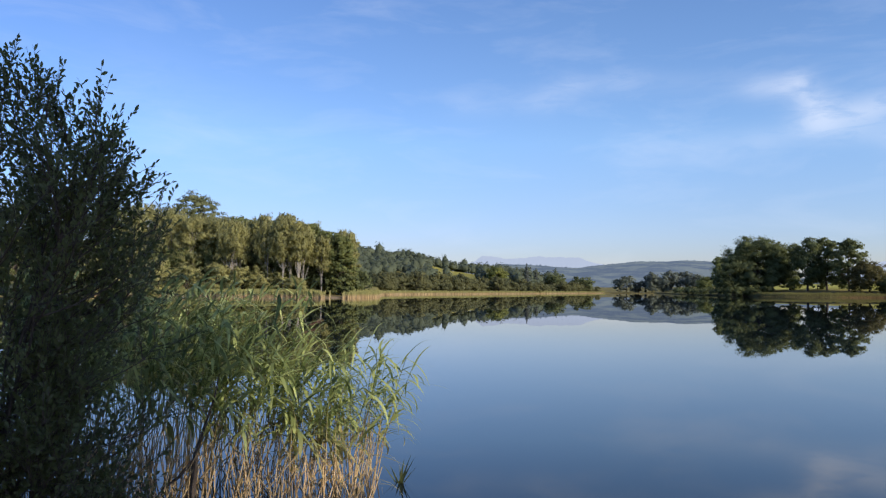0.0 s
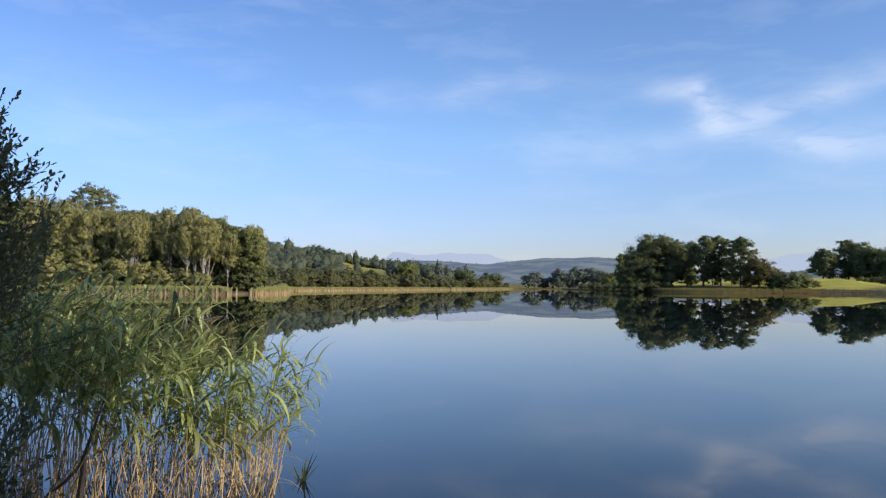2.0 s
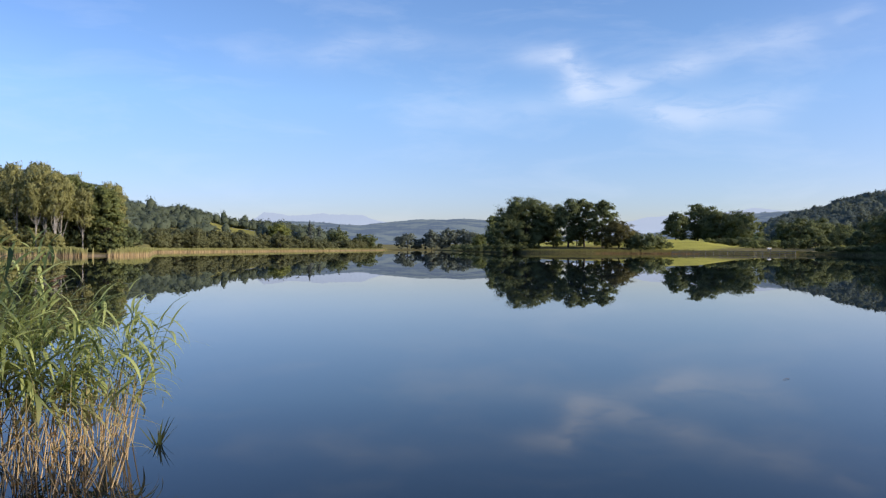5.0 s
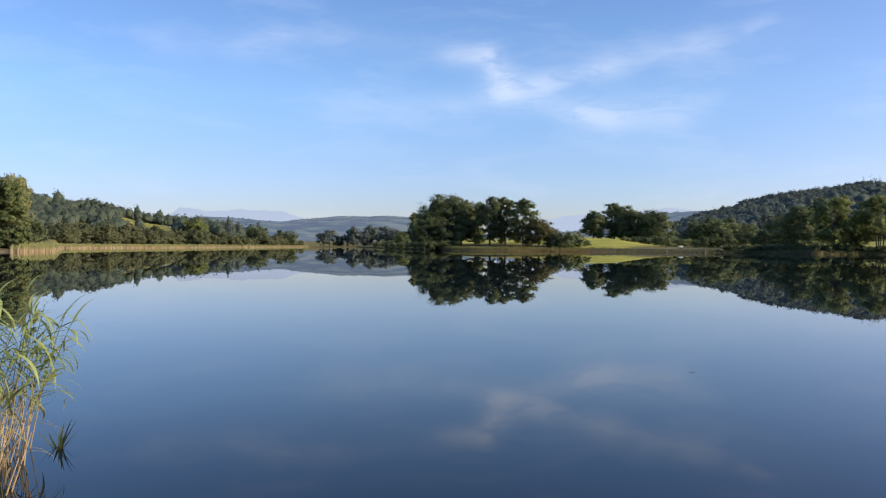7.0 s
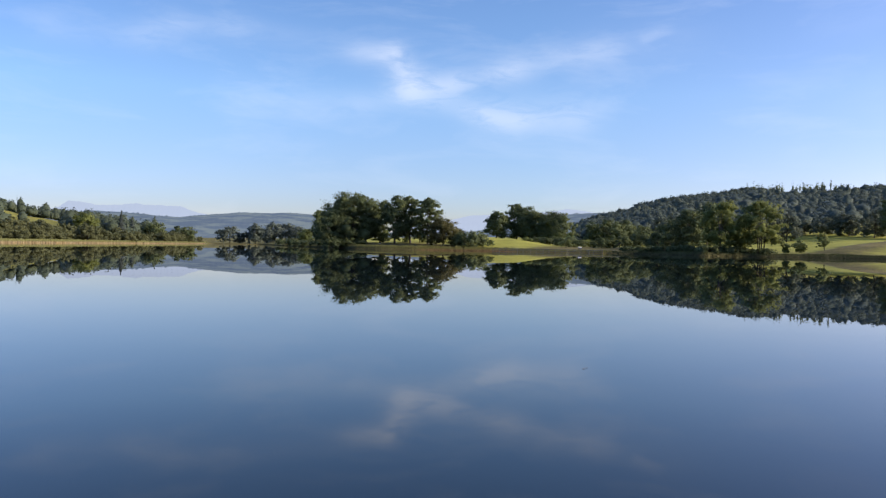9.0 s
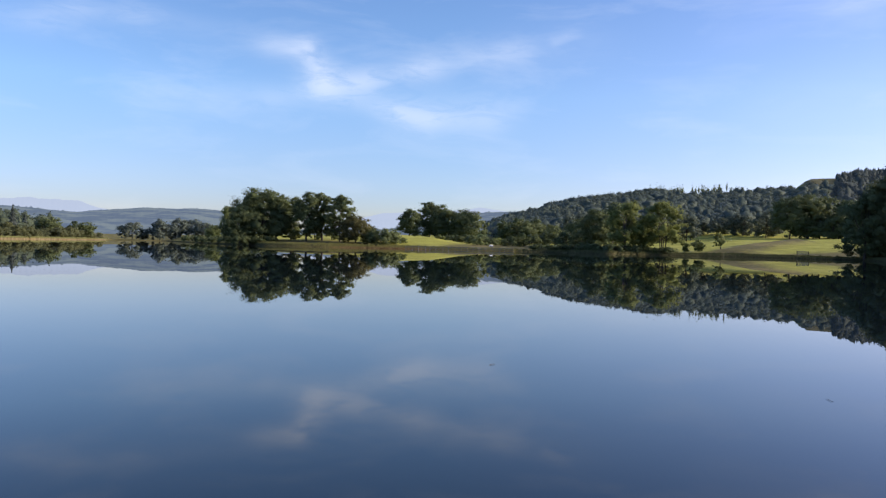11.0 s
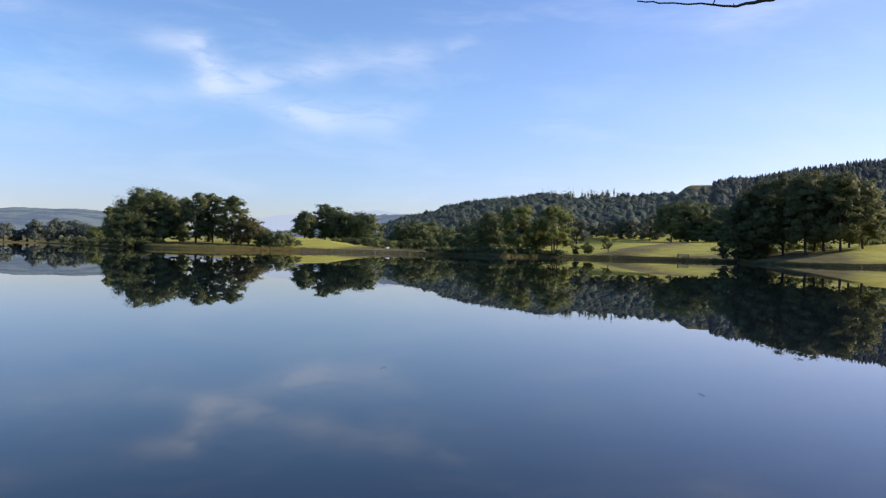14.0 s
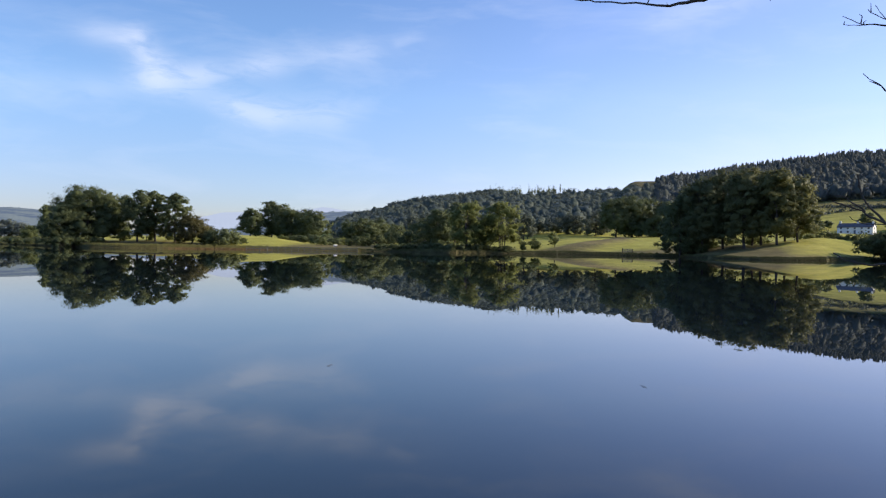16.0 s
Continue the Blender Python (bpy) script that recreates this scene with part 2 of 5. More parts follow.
finish(n, n.add("ShaderNodeBsdfPrincipled", {"Base Color": (0.006, 0.011, 0.016, 1), "Roughness": 0.0, "IOR": 1.333, "Specular IOR Level": 0.5, "Normal": bump}).outputs[0])

# ground: grass, rough bank, woodland floor by what grows there
GROUND, n = material("ground")
p = n.add("ShaderNodeNewGeometry").outputs["Position"]
wild = n.add("ShaderNodeAttribute", attribute_name="wild").outputs["Fac"]
tuft = n.noise(p, 0.5, 6.0, 0.7)
patch = n.noise(p, 0.03, 6.0, 0.65)
tone = n.math("MULTIPLY_ADD", patch, 0.8, n.math("MULTIPLY_ADD", tuft, 0.5, -0.15), clamp=True)
mown = n.noise(n.add("ShaderNodeVectorMath", {0: p, 1: (0.02, 0.11, 1.0)}, operation="MULTIPLY").outputs[0], 1.0, 4.0, 0.6)
tone = n.math("MULTIPLY_ADD", mown, 0.7, n.math("SUBTRACT", tone, 0.35), clamp=True)
meadow = n.ramp(tone, [(0.2, (0.18, 0.185, 0.035)), (0.5, (0.33, 0.315, 0.06)), (0.8, (0.47, 0.42, 0.11))])
rough_grass = n.ramp(tone, [(0.25, (0.070, 0.064, 0.028)), (0.55, (0.145, 0.124, 0.048)), (0.8, (0.25, 0.20, 0.085))])
sandy = n.add("ShaderNodeAttribute", attribute_name="sandy").outputs["Fac"]
sand = n.ramp(tuft, [(0.3, (0.20, 0.15, 0.10)), (0.7, (0.34, 0.26, 0.18))])
ragged = n.math("MULTIPLY_ADD", n.noise(p, 0.22, 5.0, 0.65), 1.3, n.math("SUBTRACT", wild, 0.65), clamp=True)
ragged = n.math("MAXIMUM", n.math("MINIMUM", ragged, n.math("MULTIPLY", wild, 3.0)), n.math("MULTIPLY_ADD", wild, 3.0, -2.0), clamp=True)
finish(n, surface(n, n.mix(sandy, n.mix(ragged, meadow, rough_grass), sand), 0.95, tuft, 0.7, 0.3, spec=0.1))


# ---- building tools ----
def link(name, mesh, mat, parent=None, label=""):
    mesh.materials.append(mat)
    ob = new(name, mesh)
    if parent is not None:
        ob.parent = parent
    if label:
        tagged(ob, label)
    return ob


def part(name, bm, mat, parent=None, label="", smooth=False):
    mesh = bpy.data.meshes.new(name)
    bm.to_mesh(mesh)
    bm.free()
    if smooth:
        mesh.shade_smooth()
    return link(name, mesh, mat, parent, label)


def arrays_mesh(name, verts, faces, normals=None):
    """A mesh from an (n, 3) array and an (m, k) array of equal faces; normals: one a corner, to shade leaves as one mass."""
    mesh = bpy.data.meshes.new(name)
    verts, faces = np.asarray(verts, np.float32), np.asarray(faces, np.int32)
    k = faces.shape[1]
    mesh.vertices.add(len(verts))
    mesh.vertices.foreach_set("co", verts.ravel())
    mesh.loops.add(faces.size)
    mesh.loops.foreach_set("vertex_index", faces.ravel())
    mesh.polygons.add(len(faces))
    mesh.polygons.foreach_set("loop_start", np.arange(0, faces.size, k, dtype=np.int32))
    mesh.update(calc_edges=True)
    if normals is not None:
        mesh.shade_smooth()
        mesh.normals_split_custom_set_from_vertices(np.asarray(normals, np.float32))
    return mesh


def thing(name, place, label, category, group="", kind=""):
    ob = new(name)
    ob.location = place
    return tagged(ob, label, category, group, kind)


class Tubes:
    """Tapered round limbs, gathered into one mesh."""

    def __init__(self, sides=6):
        self.v, self.f, self.sides, self.count = [], [], sides, 0

    def limb(self, points, radii):
        pts, k = np.array(points, float), self.sides
        ways = np.gradient(pts, axis=0)
        ways /= np.linalg.norm(ways, axis=1, keepdims=True) + 1e-9
        ref = np.array([0.31, 0.87, 0.38])
        u = np.cross(ways, ref)
        u /= np.linalg.norm(u, axis=1, keepdims=True) + 1e-9
        v = np.cross(ways, u)
        a = np.arange(k) * 2 * np.pi / k
        ring = pts[:, None] + np.asarray(radii, float)[:, None, None] * (np.cos(a)[None, :, None] * u[:, None] + np.sin(a)[None, :, None] * v[:, None])
        i, j = np.meshgrid(np.arange(len(pts) - 1), np.arange(k), indexing="ij")
        quad = np.stack([i * k + j, i * k + (j + 1) % k, (i + 1) * k + (j + 1) % k, (i + 1) * k + j], -1).reshape(-1, 4)
        self.v.append(ring.reshape(-1, 3))
        self.f.append(quad + self.count)
        self.count += len(pts) * k

    def mesh(self, name):
        m = arrays_mesh(name, np.concatenate(self.v), np.concatenate(self.f))
        m.shade_smooth()
        return m


def unit(a):
    return a / (np.linalg.norm(a, axis=-1, keepdims=True) + 1e-9)


def sprays(rng, places, normals, size, narrow=0.62, hang=0.0):
    """A small uneven three-cornered spray of leaves at each place; hang: how far they droop."""
    n = len(places)
    nrm = unit(normals)
    u = unit(np.cross(nrm, rng.normal(size=(n, 3))))
    if hang:
        u = unit(u * (1 - hang) + np.array([0, 0, -1.0]) * hang)
        nrm = unit(nrm - u * (nrm * u).sum(-1, keepdims=True))
    v = np.cross(nrm, u)
    s = np.asarray(size).reshape(-1, 1) * rng.uniform(0.6, 1.4, (n, 1))
    a, b = u * s * 0.5, v * s * 0.5 * narrow
    j = lambda: rng.uniform(0.7, 1.25, (n, 1))
    tri = np.stack([places + a * j() * 1.1, places - a * j() + b * j(), places - a * j() - b * j()], 1)
    return tri.reshape(-1, 3), np.arange(n * 3).reshape(-1, 3)


ball = bmesh.new()
bmesh.ops.create_icosphere(ball, subdivisions=1, radius=1.0)
BALL_V = np.array([v.co[:] for v in ball.verts])
BALL_F = np.array([[v.index for v in f.verts] for f in ball.faces])
ball.free()


def crown_lobes(rng, width, depth, bottom, top, count, lump):
    """Round masses of foliage that together fill an uneven, broad-shouldered crown."""
    r = lump * rng.uniform(0.6, 1.45, count)
    q = (np.arange(count) + rng.uniform(0, 1, count)) / count
    z = bottom + r * 0.55 + q * np.maximum(top - bottom - r * 1.35, 0.05)
    out = np.sqrt(np.clip(1 - (np.abs(q - 0.4) / np.where(q > 0.4, 0.62, 0.64)) ** 2.1, 0.03, 1))
    a = rng.uniform(0, 2 * np.pi, count)
    reach = np.sqrt(rng.uniform(0.3, 1.0, count)) * out
    c = np.stack([np.cos(a) * reach * np.maximum(width / 2 - r, width * 0.12), np.sin(a) * reach * np.maximum(depth / 2 - r, depth * 0.12), z], -1)
    return c, np.stack([r * 1.1, r * 1.1, r * 0.85], 1)


def crown_mesh(name, rng, centres, radii, count, size, core=0.45, loose=1.1, hang=0.0):
    """Leaf sprays over the skins of the lobes, thinning outwards, round twiggy dark hearts."""
    radii = radii * loose
    # each lobe breaks up into flattened shelves of twigs
    kids = 6
    away = unit(rng.normal(size=(len(centres), kids, 3)) + [0, 0, 0.25])
    shelf = (centres[:, None] + away * radii[:, None] * rng.uniform(0.55, 0.95, (len(centres), kids, 1))).reshape(-1, 3)
    wide = np.repeat(radii, kids, 0) * rng.uniform(0.28, 0.6, (len(shelf), 1)) * ([1.1, 1.1, 0.78] if not hang else [0.9, 0.9, 1.7])
    area = (wide**2).sum(1)
    pick = rng.choice(len(shelf), count, p=area / area.sum())
    d = unit(rng.normal(size=(count, 3)))
    d[:, 2] = np.where(d[:, 2] < -0.5, -d[:, 2], d[:, 2])
    rho = np.abs(rng.normal(0.55, 0.38, count))[:, None]
    places = shelf[pick] + d * wide[pick] * rho
    big = away.reshape(-1, 3)[pick]
    tilt = unit(d + big * 0.4 + rng.normal(size=(count, 3)) * 0.55)
    v, f = sprays(rng, places, tilt, np.full(count, size), 0.62 if not hang else 0.42, hang)
    mid = centres.mean(0)
    mass = unit(unit((places - mid) * [1, 1, 0.7]) * 0.42 + d * 0.4 + big * 0.3 + tilt * 0.5)
    normals = np.repeat(mass, 3, 0)
    if core:
        n = len(centres)
        wob = rng.uniform(0.85, 1.12, (n, len(BALL_V), 1))
        hv = centres[:, None] + BALL_V[None] * wob * radii[:, None] * core
        hf = BALL_F[None] + (np.arange(n) * len(BALL_V))[:, None, None] + len(v)
        hn = unit(np.broadcast_to(BALL_V[None], hv.shape) * 0.8 + unit(hv - mid) * 0.45)
        v, f = np.concatenate([v, hv.reshape(-1, 3)]), np.concatenate([f, hf.reshape(-1, 3)])
        normals = np.concatenate([normals, hn.reshape(-1, 3)])
    return arrays_mesh(name, v, f, normals)


def tree(name, place, width, height, leaves, label, group="", bare=0.2, count=4200, size=0.62, lobes=26, lump=0.17, bark=None, seed=0, stems=1, category="tree", depth=None, lean=0.0, girth=1.0, loose=1.1, core=0.45, hang=0.0):
    """A broad-leaved tree: trunk with limbs, and a crown of many leaf sprays in uneven masses."""
    rng = np.random.default_rng(seed + 17)
    root = thing(name, place, label, category, group)
    root.rotation_euler = (0, 0, 0)
    bottom = height * bare
    c, r = crown_lobes(rng, width * 1.3, (depth or width) * 1.3, bottom, height, lobes, (width + height) * 0.5 * lump)
    link("crown", crown_mesh("crown", rng, c, r, int(count * 1.75), size * 0.81, core, loose, hang), leaves, root)
    tubes = Tubes(7)
    for s in range(stems):
        foot = np.array([rng.uniform(-1, 1) * width * 0.12 * (stems > 1), rng.uniform(-1, 1) * 0.5 * (stems > 1), -0.4])
        rad = (0.015 * height + 0.05) * girth / math.sqrt(stems)
        head = np.array([foot[0] * 1.8 + lean * height * 0.1, foot[1], height * 0.8])
        side = rng.normal(size=3) * 0.02 * height
        pts = [foot + (head - foot) * t + side * math.sin(t * 3.1) for t in np.linspace(0, 1, 7)]
        tubes.limb(pts, [rad * 1.35, rad, rad * 0.9, rad * 0.75, rad * 0.55, rad * 0.35, rad * 0.12])
        for k in rng.choice(len(c), min(len(c), 9 // stems + 2), replace=False):
            t = rng.uniform(0.22, 0.6)
            a = foot + (head - foot) * t
            b = c[k]
            m = (a + b) / 2 + [0, 0, -0.04 * height]
            tubes.limb([a, a * 0.5 + m * 0.5, m, b * 0.5 + m * 0.5, b], [rad * 0.5, rad * 0.42, rad * 0.34, rad * 0.22, rad * 0.06])
    link("trunk", tubes.mesh("trunk"), bark or BARK, root)
    return root


# ---- the lie of the land ----
SHORE_AZ = (-180, -60, -40, -30, -21, -16, -12.6, -10.4, -8.4, -6, -4.9, -4.6, -1.4, 2.3, 6.1, 10.2, 11.4, 12, 16, 17.5, 18.5, 20.7, 22.8, 25, 27, 31, 33.4, 37, 40, 45, 48.3, 51, 56.8, 61, 65, 68.7, 70.5, 72.3, 75.8, 78, 85, 100, 180)
SHORE_D = (60, 120, 180, 178, 170, 158, 154, 151, 148, 158, 172, 262, 291, 335, 399, 500, 560, 640, 640, 440, 385, 300, 276, 264, 260, 262, 262, 262, 258, 246, 234, 244, 246, 241, 225, 187, 176, 176, 198, 212, 205, 60, 60)
# heights along the bearings: behind the bank, then at 450, 700 and 1050 m
BACK = ((-40, -16, -8, -4.8, -4, 10, 18, 22, 28, 32, 35, 37, 38.5, 44, 48, 51, 53.5, 57, 61, 66, 70, 74, 78, 90), (3.2, 3.2, 2.2, 1.2, 0.6, 0.6, 0.8, 2.4, 3.0, 5.0, 4.4, 2.6, 1.5, 1.3, 1.6, 1.6, 2.4, 3.4, 3.6, 3.4, 3.4, 5.8, 4.8, 5.0))
RISE1 = ((-40, -6, 4, 10, 28, 32, 36, 39, 44, 50, 57, 61, 66, 72, 76, 90), (20, 8, 3.5, 1.2, 3, 5.5, 5, 3.5, 4.5, 6, 9.6, 9.8, 11, 11, 12.4, 12.4))
RISE2 = ((-40, -6.3, -4, -1.4, 0.4, 2.3, 4.2, 6, 10, 30, 38, 41, 44, 50, 57, 61, 66, 72, 78, 90), (34, 34, 29, 27, 21, 17, 15, 12, 4, 4, 8, 16, 27, 35, 35, 40, 46, 48, 50, 50))
RISE3 = ((-40, 6, 10, 38, 39.5, 41, 43.2, 44, 46, 49.5, 50.6, 52.5, 56.7, 58.8, 60.6, 61.6, 63.6, 66, 68.6, 72.2, 75.7, 80, 90), (22, 16, 6, 16, 28, 39, 46, 54, 62, 68, 74, 72, 75, 72, 79, 94, 95, 95, 105, 112, 118, 117, 110))


def bank_line(x):
    """The near bank, where the camera stands: land behind this y."""
    return np.interp(x, (-60, -14, -3.4, -1.2, 0, 2, 4, 14, 60), (40, 14, 4.6, 1.1, 0.6, 0.0, -0.6, -1.0, -4.0))


def line_gap(x, y, ax, ay, bx, by):
    """Distance from a straight line between two places."""
    u = np.clip(((x - ax) * (bx - ax) + (y - ay) * (by - ay)) / ((bx - ax) ** 2 + (by - ay) ** 2), 0, 1)
    return np.hypot(x - ax - u * (bx - ax), y - ay - u * (by - ay))


def ground_z(x, y):
    x, y = np.asarray(x, float), np.asarray(y, float)
    az, d = np.degrees(np.arctan2(x, y)), np.hypot(x, y)
    s = np.interp(az, SHORE_AZ, SHORE_D)
    table = lambda t: np.interp(az, *t)
    near = s * 0 + 1
    ds = np.stack([s - 40, s - 8, s - 0.6, s + 1.6, s + 45, np.maximum(450, s + 90), np.maximum(700, s + 220), np.maximum(1050, s + 450), np.maximum(1500, s + 800), near * 3000, near * 4950])
    hs = np.stack([-2.0 * near, -0.9 * near, -0.25 * near, np.interp(az, (-10.2, -9.2, -7.4, -6.4, 19, 22, 28, 31, 43, 45, 50, 52, 60, 65, 73, 76), (0.4, 0.12, 0.12, 0.4, 0.5, 1.0, 0.9, 0.4, 0.5, 0.95, 0.9, 0.6, 0.6, 0.5, 0.4, 0.4)), table(BACK), table(RISE1), table(RISE2), table(RISE3), table(RISE3) * 0.75, 5 * near, 0 * near])
    z = np.where(d < ds[0], hs[0], hs[-1])
    for i in range(len(ds) - 1):
        t = np.clip((d - ds[i]) / (ds[i + 1] - ds[i]), 0, 1)
        inside = (d >= ds[i]) & (d < ds[i + 1])
        z = np.where(inside, hs[i] + (hs[i + 1] - hs[i]) * t, z)
    # gentle swells on the land
    lump = np.sin(x * 0.021 + 1.3) * np.sin(y * 0.017) * 0.8 + np.sin(x * 0.07) * np.cos(y * 0.06 + x * 0.03) * 0.25
    z = z + lump * np.clip((d - s) / 120, 0, 1)
    # an old field bank running back from the shore
    ax, ay = 258 * np.sin(np.radians(57.0)), 258 * np.cos(np.radians(57.0))
    bx, by = 338 * np.sin(np.radians(60.9)), 338 * np.cos(np.radians(60.9))
    z = z + 1.3 * np.exp(-((line_gap(x, y, ax, ay, bx, by) / 7) ** 2))
    # the near bank
    k = bank_line(x) - y
    bank = np.where(k > 0, 0.12 + np.minimum(k * 0.06, 0.5), np.maximum(0.12 + k * 0.45, -2.0))
    return np.where((d < 30) | (y < bank_line(x)), np.maximum(z * (d > 30) - 2 * (d <= 30), bank), z)


def gz(az, d):
    p = at(az, d)
    return float(ground_z(p.x, p.y))


def spot(az, d, sink=0.0):
    return at(az, d, gz(az, d) - sink)


azs = np.concatenate([np.arange(-180, -45, 5.0), np.arange(-45, 92, 0.4), np.arange(92, 181, 4.0)])
offs = np.array([-60, -20, -8, -4, -2, -1, -0.4, 0, 0.4, 1, 1.6, 3, 5, 8, 12, 17, 23, 30, 38, 46, 56, 68])
ta = np.radians(azs)
s_all = np.interp(azs, SHORE_AZ, SHORE_D)
inner = np.array([0.002, 0.3, 0.8, 1.2, 1.6, 2, 2.5, 3, 3.6, 4.3, 5, 6, 7, 8.5, 10, 13, 18, 26])
rings = [np.full_like(s_all, r) for r in inner] + [np.maximum(s_all + o, 27 + i * 0.1) for i, o in enumerate(offs)]
last = rings[-1]
for i in range(1, 62):
    rings.append(last * (4900 / last) ** (i / 61))
R = np.stack(rings)
GX, GY = R * np.sin(ta), R * np.cos(ta)
GZ = ground_z(GX, GY)
nr, na = R.shape
i, j = np.meshgrid(np.arange(nr - 1), np.arange(na - 1), indexing="ij")
quads = np.stack([i * na + j, (i + 1) * na + j, (i + 1) * na + j + 1, i * na + j + 1], -1).reshape(-1, 4)
mesh = arrays_mesh("ground", np.stack([GX, GY, GZ], -1).reshape(-1, 3), quads[:, ::-1])
mesh.shade_smooth()
AZ, off = np.broadcast_to(azs, R.shape), R - s_all
wild = np.clip(2.2 - 2 * off / np.interp(azs, (-40, 17, 18, 28, 31, 35.5, 37.5, 39.5, 43, 45, 49, 52, 54, 60, 63.5, 65, 67, 71, 72.3, 75, 80), (14, 30, 45, 40, 12, 12, 45, 130, 160, 160, 60, 20, 14, 10, 30, 60, 75, 60, 12, 8, 9)), 0, 1)
wild = np.maximum(wild, ((AZ < 9) & (off > -3) & ~((AZ > -1.2) & (AZ < 3.6) & (R > 560) & (R < 740))).astype(float) * 0.8)
wild = np.maximum(wild, ((AZ < 9) & (off > -3)) * 0.45)
wild = np.maximum(wild, np.clip((R - 470) / 60, 0, 1) * ((AZ > 39) & (AZ < 66)))
wild = np.maximum(wild, np.clip((R - 530) / 60, 0, 1) * (AZ > 60) * 0.75)
wild = np.maximum(wild, ((AZ > 8) & (AZ < 20.5) & (off > -3)) * 0.9)
wild = np.where((AZ > 58) & (AZ < 61.2) & (R > 800), wild * 0.15, wild)
wild = np.maximum(wild, (R < 30).astype(float))
A, B = at(57.0, 258), at(60.9, 338)
brown = np.exp(-((line_gap(GX, GY, A.x, A.y, B.x, B.y) / 7) ** 2)) + np.exp(-(((AZ - 69.5) / 3.2) ** 2) - ((off - 12) / 24) ** 2) + 0.5 * np.exp(-(((AZ - 51) / 3) ** 2) - ((off - 10) / 25) ** 2)
wild = np.maximum(wild, np.clip(brown * 1.6, 0, 1))
mesh.attributes.new("wild", "FLOAT", "POINT").data.foreach_set("value", wild.astype(np.float32).ravel())
sandy = np.clip(1 - np.abs(AZ + 8.3) / 1.3, 0, 1) ** 0.5 * np.clip(1 - off / 7, 0, 1) * (R > 100)
mesh.attributes.new("sandy", "FLOAT", "POINT").data.foreach_set("value", sandy.astype(np.float32).ravel())
tagged(link("ground", mesh, GROUND), "grassy lake shore, meadows and wooded hillsides", "ground", kind="structure")

bm = bmesh.new()
bmesh.ops.create_grid(bm, x_segments=8, y_segments=8, size=700)
water = part("water", bm, WATER)
water.location = (0, 300, 0)
tagged(water, "still dark blue lake water with mirror reflections", "lake", kind="structure")


# ---- far hills and mountains, kilometres off ----
def ridge(name, az0, az1, d, tops, mat, label, seed, rough=0.02, depth=260, jag=0.0):
    """A long hill with spurs and hollows, by rise over bearing."""
    a = np.linspace(az0, az1, 260)
    rng = np.random.default_rng(seed)
    t = np.interp(a, *tops)
    for k in range(5):
        t = t * (1 + rough * 0.6**k * np.sin(a * (0.9 * 2.1**k) + rng.uniform(0, 6)))
    top = np.maximum(1.6 + t * d , -3)
    trees = np.abs(np.interp(a, np.linspace(az0, az1, 200), rng.normal(0, 1, 200))) * jag
    rows = []
    for q in np.linspace(0, 1, 14):
        spur = np.sin(a * 1.1 + q * 2.0 + seed) * 0.5 + np.sin(a * 2.7 + q * 4 + seed) * 0.2
        dist = d - depth * (1 - q) * (1 + 0.06 * spur)
        h = -4 + (top + 4) * (np.sin(q * np.pi / 2) ** 1.2) + trees * (q == 1)
        rows.append(np.stack([dist * np.sin(np.radians(a)), dist * np.cos(np.radians(a)), h], -1))
    rows.append(np.stack([(d + 80) * np.sin(np.radians(a)), (d + 80) * np.cos(np.radians(a)), top * 0.2 - 4], -1))
    V = np.stack(rows)
    nr, nc = V.shape[:2]
    i, j = np.meshgrid(np.arange(nr - 1), np.arange(nc - 1), indexing="ij")
    f = np.stack([i * nc + j, i * nc + j + 1, (i + 1) * nc + j + 1, (i + 1) * nc + j], -1).reshape(-1, 4)
    m = arrays_mesh(name, V.reshape(-1, 3), f)
    m.shade_smooth()
    return tagged(link(name, m, mat), label, "hill", kind="structure")


def far_material(name, dark, light, haze_glow, share, scale):
    """Distant land; its haze is an even blue glow mixed into the surface."""
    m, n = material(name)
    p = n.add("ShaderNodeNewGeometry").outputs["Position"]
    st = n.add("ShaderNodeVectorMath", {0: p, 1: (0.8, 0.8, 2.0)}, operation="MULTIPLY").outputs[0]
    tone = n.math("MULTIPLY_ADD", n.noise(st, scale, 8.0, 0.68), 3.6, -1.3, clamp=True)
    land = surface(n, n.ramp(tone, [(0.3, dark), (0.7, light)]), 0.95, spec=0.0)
    glow = n.add("ShaderNodeEmission", {0: (*haze_glow, 1), 1: 1.0}).outputs[0]
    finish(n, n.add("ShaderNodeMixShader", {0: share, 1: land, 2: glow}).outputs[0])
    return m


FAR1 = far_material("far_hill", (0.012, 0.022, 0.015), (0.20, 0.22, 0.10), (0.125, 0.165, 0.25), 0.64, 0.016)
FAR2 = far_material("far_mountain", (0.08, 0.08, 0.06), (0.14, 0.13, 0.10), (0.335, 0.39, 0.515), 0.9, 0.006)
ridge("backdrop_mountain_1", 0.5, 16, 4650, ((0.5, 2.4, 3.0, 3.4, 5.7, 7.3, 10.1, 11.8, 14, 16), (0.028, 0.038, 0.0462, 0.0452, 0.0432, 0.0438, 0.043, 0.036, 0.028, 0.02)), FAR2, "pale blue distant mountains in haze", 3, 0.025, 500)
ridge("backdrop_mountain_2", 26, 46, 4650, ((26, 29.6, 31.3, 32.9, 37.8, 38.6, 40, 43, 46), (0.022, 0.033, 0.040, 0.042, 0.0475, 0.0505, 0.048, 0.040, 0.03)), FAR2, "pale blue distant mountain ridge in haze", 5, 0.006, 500)
